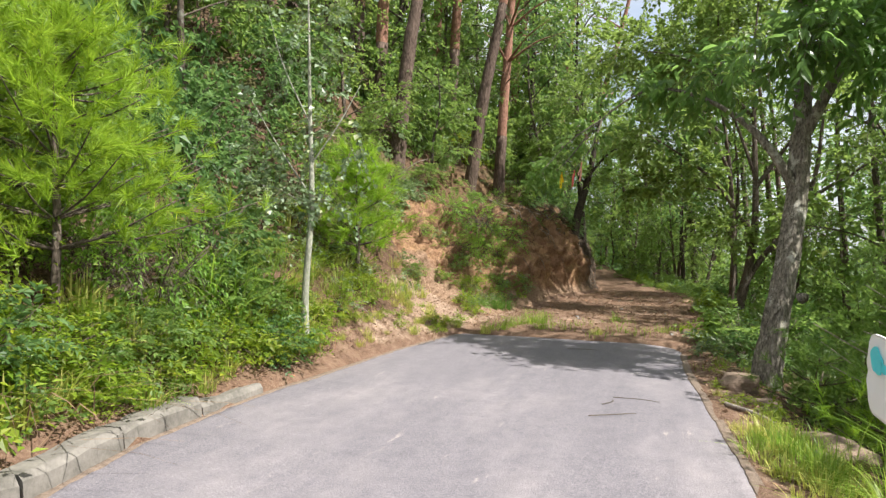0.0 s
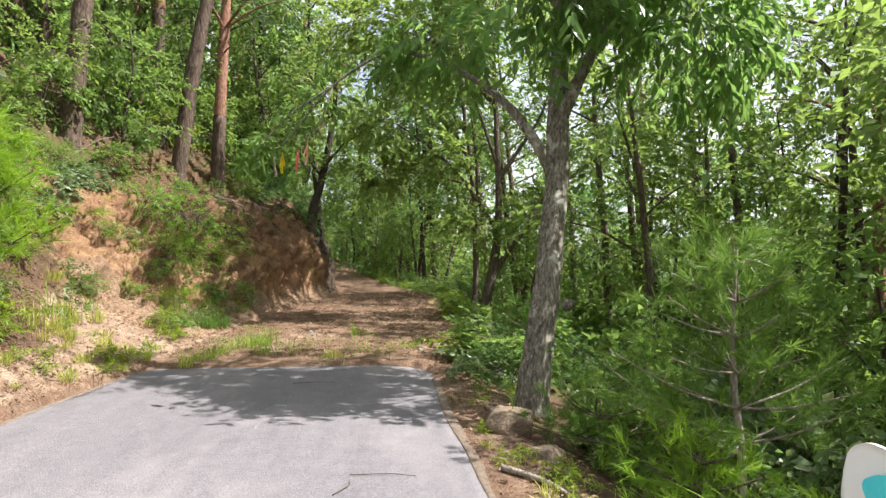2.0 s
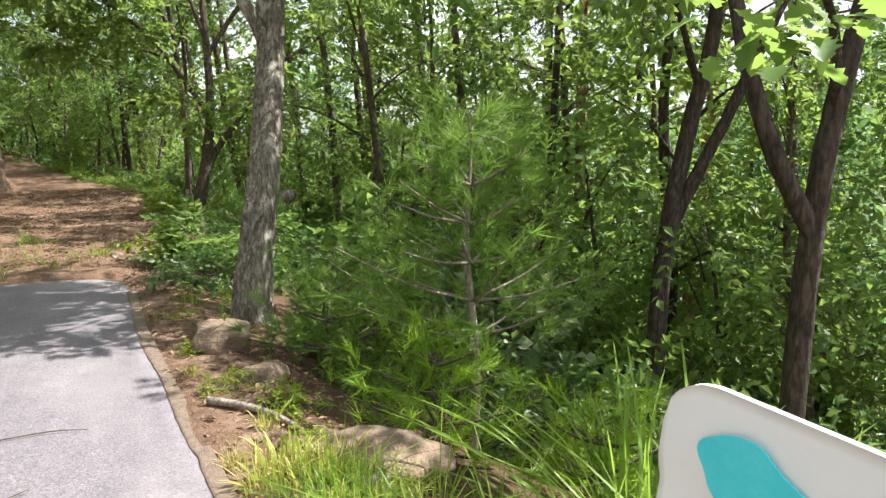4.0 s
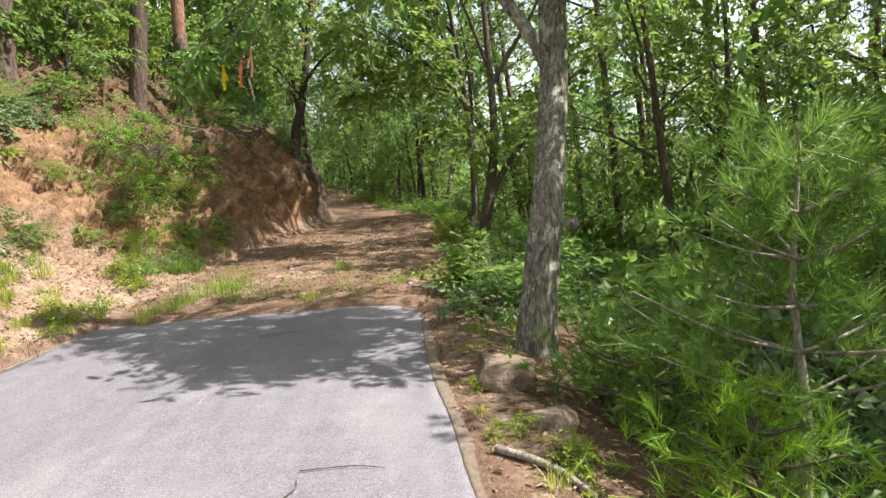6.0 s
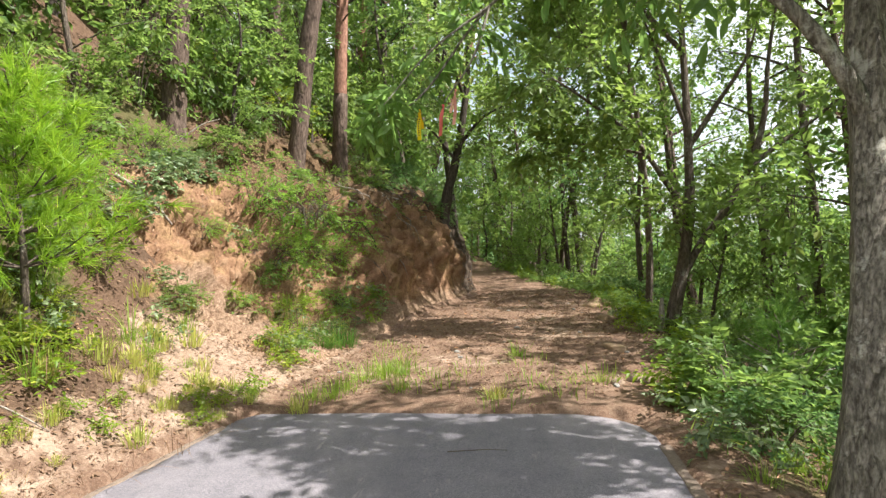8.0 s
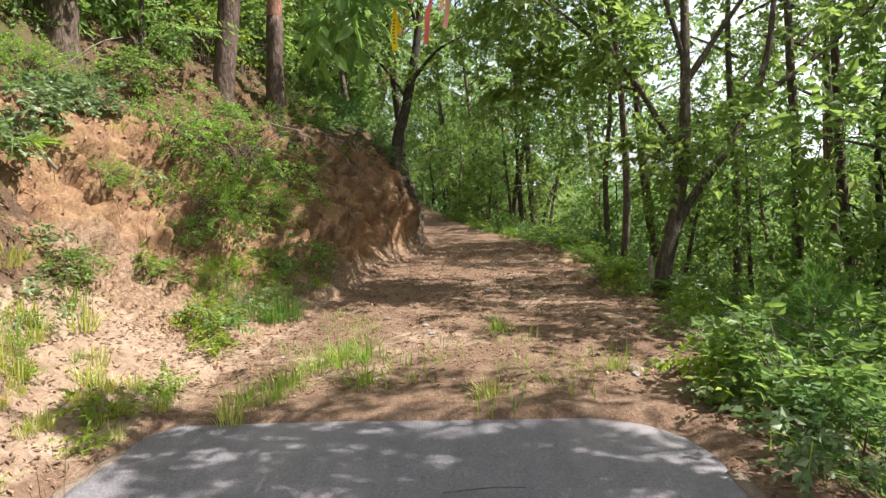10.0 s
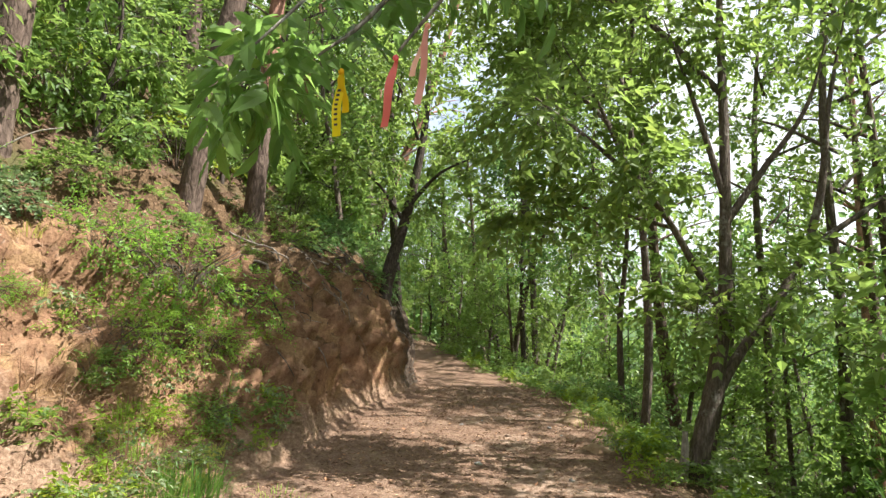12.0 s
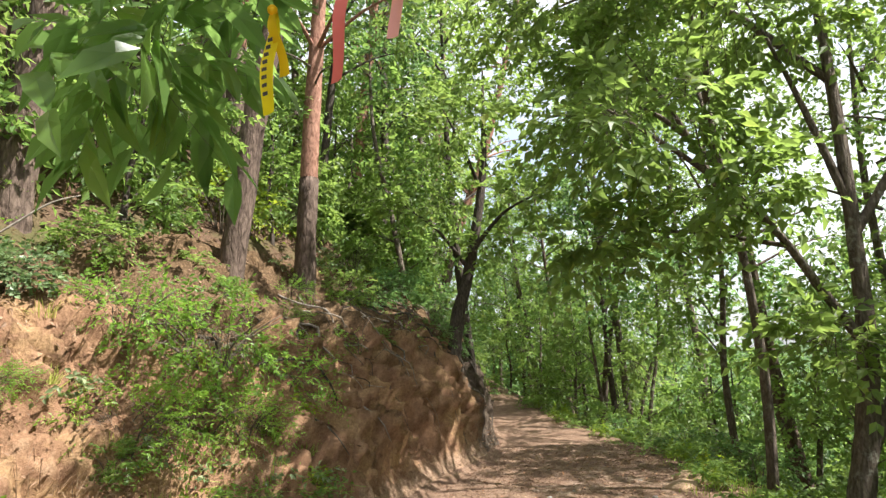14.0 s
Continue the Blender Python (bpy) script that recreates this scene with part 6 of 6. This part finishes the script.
def stick(name, label, a, b, r, mat=DEADWOOD, sag=0.0, seed=0):
    a, b = np.array(a, float), np.array(b, float)
    for p in (a, b):
        if p[2] == 0:
            p[2] = (0.012 + r) if (xl(p[1]) < p[0] < xr(p[1]) and p[1] < 14) else ground_at(p[0], p[1]) + r
    m = (a + b) / 2 + np.array([0.05, 0.03, sag])
    v, f = tube([a, m, b], [r, r * .9, r * .5], 6, 10, 0.2, seed)
    return tagged(piece(name, v, f, mat), label, "branch")


stick("dead_branch", "pale dead branch lying on the verge", (1.75, 9.85, 0), (2.15, 9.35, 0), 0.025)
stick("twig", "thin dark twig lying on the asphalt", (0.55, 9.0, 0), (0.95, 9.25, 0), 0.005, TWIG)
stick("twig", "thin dark twig lying on the asphalt", (0.62, 9.5, 0), (0.70, 9.75, 0), 0.004, TWIG)
stick("twig", "thin dark twig lying on the asphalt", (0.7, 9.85, 0), (1.15, 9.8, 0), 0.004, TWIG)
stick("twig", "thin dark twig lying on the asphalt", (-0.2, 12.9, 0), (0.25, 12.95, 0), 0.004, TWIG)
stick("dead_branch", "grey dead branch lying in the weeds of the bank", (-3.6, 11.9, 0), (-3.0, 12.3, 0), 0.010, DEADWOOD, 0.02)
stick("dead_branch", "pale broken branch on the crest of the bank", (-4.6, 15.6, 0), (-4.1, 16.0, 0), 0.03, DEADWOOD, 0.03)
stick("dead_branch", "bare branch leaning on the hillside", (-4.9, 17.6, 0), (-4.3, 17.9, 3.6), 0.012, DEADWOOD, 0.1)
stick("stump", "pale broken stump beside the path", (2.35, 18.6, -0.2), (2.5, 18.75, 0.55), 0.06, DEADWOOD)


rng = np.random.default_rng(61)
for i in range(64):
    row, col = int(70 + 190 * rng.random()), int(50 + 14 * rng.random())
    low = int(8 + 30 * rng.random())
    slope = 0.1 + 0.9 * rng.random()
    pts = []
    for k, c in enumerate(np.linspace(col, low, 9)):
        a = int(np.clip(row + slope * (col - c) + 2.2 * math.sin(k * 1.7 + i), 0, len(BANK_P) - 1))
        off = 0.02 + (0.05 * math.sin(k * 1.1 + i) ** 2 if 1 < k < 8 else 0)
        pts.append(BANK_P[a, int(c)] + BANK_N[a, int(c)] * off)
    r = 0.006 + 0.016 * rng.random() ** 2
    v, f = tube(pts, [r, r * .8, r * .3], 5, 22, 0.3, i)
    tagged(piece("exposed_root", v, f, DEADWOOD if i % 3 == 1 else BARK_DARK if i % 3 else BARK_BROWN), "bare tree root hanging down the cut bank", "root", "roots in the bank")


# ---- guard rail ----
def guard_rail():
    rail = new("guard_rail")
    rail.location = (2.22, 6.93, 0.022)
    tagged(rail, "white coated steel guard rail with rounded end and cyan marker", "guard rail")
    prof = [(0.0, 0.0), (0.012, 0.02), (0.045, 0.06), (0.075, 0.10), (0.075, 0.125), (0.045, 0.16), (0.0, 0.195), (0.0, 0.215), (0.045, 0.25), (0.075, 0.285), (0.075, 0.31), (0.045, 0.35), (0.012, 0.39), (0.0, 0.41)]
    n = len(prof)
    verts, faces, rows = [], [], []
    ys = list(np.linspace(0, 0.14, 10)) + [0.3, 0.42, 0.6, 0.92, 1.6, 3, 5, 8, 12]
    for y in ys:
        cut = 0.10 * (1 - math.sqrt(max(0, 1 - (1 - min(1, y / 0.12)) ** 2)))
        for k, (dx, z) in enumerate(prof):
            zz = 0.68 + cut + z * (0.41 - 2 * cut) / 0.41
            flat = min(1, 0.08 + 0.92 * max(0, y - 0.42) / 0.5)
            verts.append((-0.02 - dx * flat, -y, zz))
    m = len(verts)
    verts += [(x + 0.012, y, z) for x, y, z in verts]
    for i in range(len(ys) - 1):
        for k in range(n - 1):
            a, b = i * n + k, (i + 1) * n + k
            faces.append((a, a + 1, b + 1, b))
            faces.append((m + a, m + b, m + b + 1, m + a + 1))
    for i in range(len(ys) - 1):
        for k in (0, n - 1):
            a, b = i * n + k, (i + 1) * n + k
            faces.append((a, b, m + b, m + a))
    for k in range(n - 1):
        faces.append((k, m + k, m + k + 1, k + 1))
    beam = piece("beam", verts, faces, RAIL_WHITE, rail)
    # hand-painted marker: a round blot with a ragged tail
    bm = bmesh.new()
    ring = []
    for k in range(40):
        a = k * 2 * math.pi / 40
        r = 1 + 0.10 * noise.noise(Vector((math.cos(a) * 1.6, math.sin(a) * 1.6, 2.0))) + 0.05 * math.sin(5 * a)
        ring.append(bm.verts.new((-0.0335, -0.19 - 0.098 * r * math.cos(a), 0.965 + 0.064 * r * math.sin(a) - 0.012 * math.cos(a))))
    bm.faces.new(ring)
    bm.normal_update()
    bmesh.ops.solidify(bm, geom=bm.faces[:], thickness=0.003)
    part("marker", bm, CYAN, beam, "cyan painted marker")
    bm = bmesh.new()
    tail = [bm.verts.new((-0.0335, -y, z)) for y, z in ((0.275, 0.925), (0.33, 0.918), (0.38, 0.935), (0.385, 0.952), (0.33, 0.962), (0.275, 0.968))]
    bm.faces.new(tail)
    bm.normal_update()
    bmesh.ops.solidify(bm, geom=bm.faces[:], thickness=0.003)
    part("marker_tail", bm, CYAN, beam, "cyan painted marker")
    for y in (-0.9, -4.9, -8.9):
        v, f = tube([(0.1, y, -0.6), (0.1, y, 0.4), (0.1, y, 1.04)], [0.06, 0.06, 0.06], 12, 6)
        piece("post", v, f, ZINC, rail)
        bm = bmesh.new()
        bmesh.ops.create_cube(bm, size=1, matrix=Matrix.Translation((0.03, y, 0.88)) @ Matrix.Diagonal((0.10, 0.08, 0.2, 1)))
        bmesh.ops.bevel(bm, geom=bm.edges[:], offset=0.006, segments=2)
        part("spacer", bm, ZINC, rail)


guard_rail()


# ---- trail ribbons ----
def ribbon(name, label, top, bottom, width, mat, seed, bars=0, tail=None):
    rng = np.random.default_rng(seed)
    root = new(name)
    root.location = top
    tagged(root, label, "ribbon", "trail ribbons on the branch")
    b = np.array(bottom) - np.array(top)
    side = np.array([0.93, -0.36, 0.0])

    def strip(b, w, phase):
        vs, fs = [], []
        for i, t in enumerate(np.linspace(0, 1, 12)):
            ww = w * (0.35 + 0.65 * min(1, t * 4))
            c = b * t + np.array([0.004 * math.sin(t * 7 + phase), 0.012 * math.sin(t * 5 + phase), 0])
            tw = 0.5 * math.sin(t * 3 + phase)
            s = np.array([side[0] * math.cos(tw), side[1] + math.sin(tw) * .5, 0])
            vs += [c - s * ww / 2, c + np.array([0, 0.004, 0]), c + s * ww / 2]
        for i in range(11):
            for k in (0, 1):
                fs.append((i * 3 + k, i * 3 + k + 1, i * 3 + k + 4, i * 3 + k + 3))
        return vs, fs
    vs, fs = strip(b, width, seed)
    cloth = piece("cloth", vs, fs, mat, root)
    if tail is not None:
        vs2, fs2 = strip(np.array(tail) - np.array(top), width * .8, seed + 2)
        piece("tail", vs2, fs2, mat, root)
    bm = bmesh.new()
    bmesh.ops.create_icosphere(bm, subdivisions=2, radius=0.012)
    part("knot", bm, mat, root, smooth=True)
    for i in range(bars):
        t = 0.3 + 0.62 * i / bars
        c = b * t + np.array([0.004 * math.sin(t * 7 + seed), 0.012 * math.sin(t * 5 + seed) - 0.012, 0])
        bm = bmesh.new()
        bmesh.ops.create_cube(bm, size=1, matrix=Matrix.Translation(c) @ Matrix.Rotation(-0.37, 4, "Z") @ Matrix.Diagonal((width * 0.34, 0.002, 0.008, 1)))
        part("lettering", bm, INK, cloth, "dark unreadable lettering")


ribbon("trail_ribbon", "bright yellow trail ribbon with dark lettering tied to the branch", (-0.43, 13.58, 2.72), (-0.44, 13.58, 2.47), 0.040, RIBBON_YELLOW, 1, 8, (-0.41, 13.595, 2.57))
ribbon("trail_ribbon", "pink-red trail ribbon with pale lettering tied to the branch", (-0.21, 13.46, 2.73), (-0.245, 13.46, 2.48), 0.036, RIBBON_RED, 2, 0)
ribbon("trail_ribbon", "faded salmon trail ribbon hanging from the branch", (-0.10, 13.46, 2.85), (-0.125, 13.48, 2.57), 0.03, RIBBON_SALMON, 4, 0, (-0.15, 13.46, 2.66))
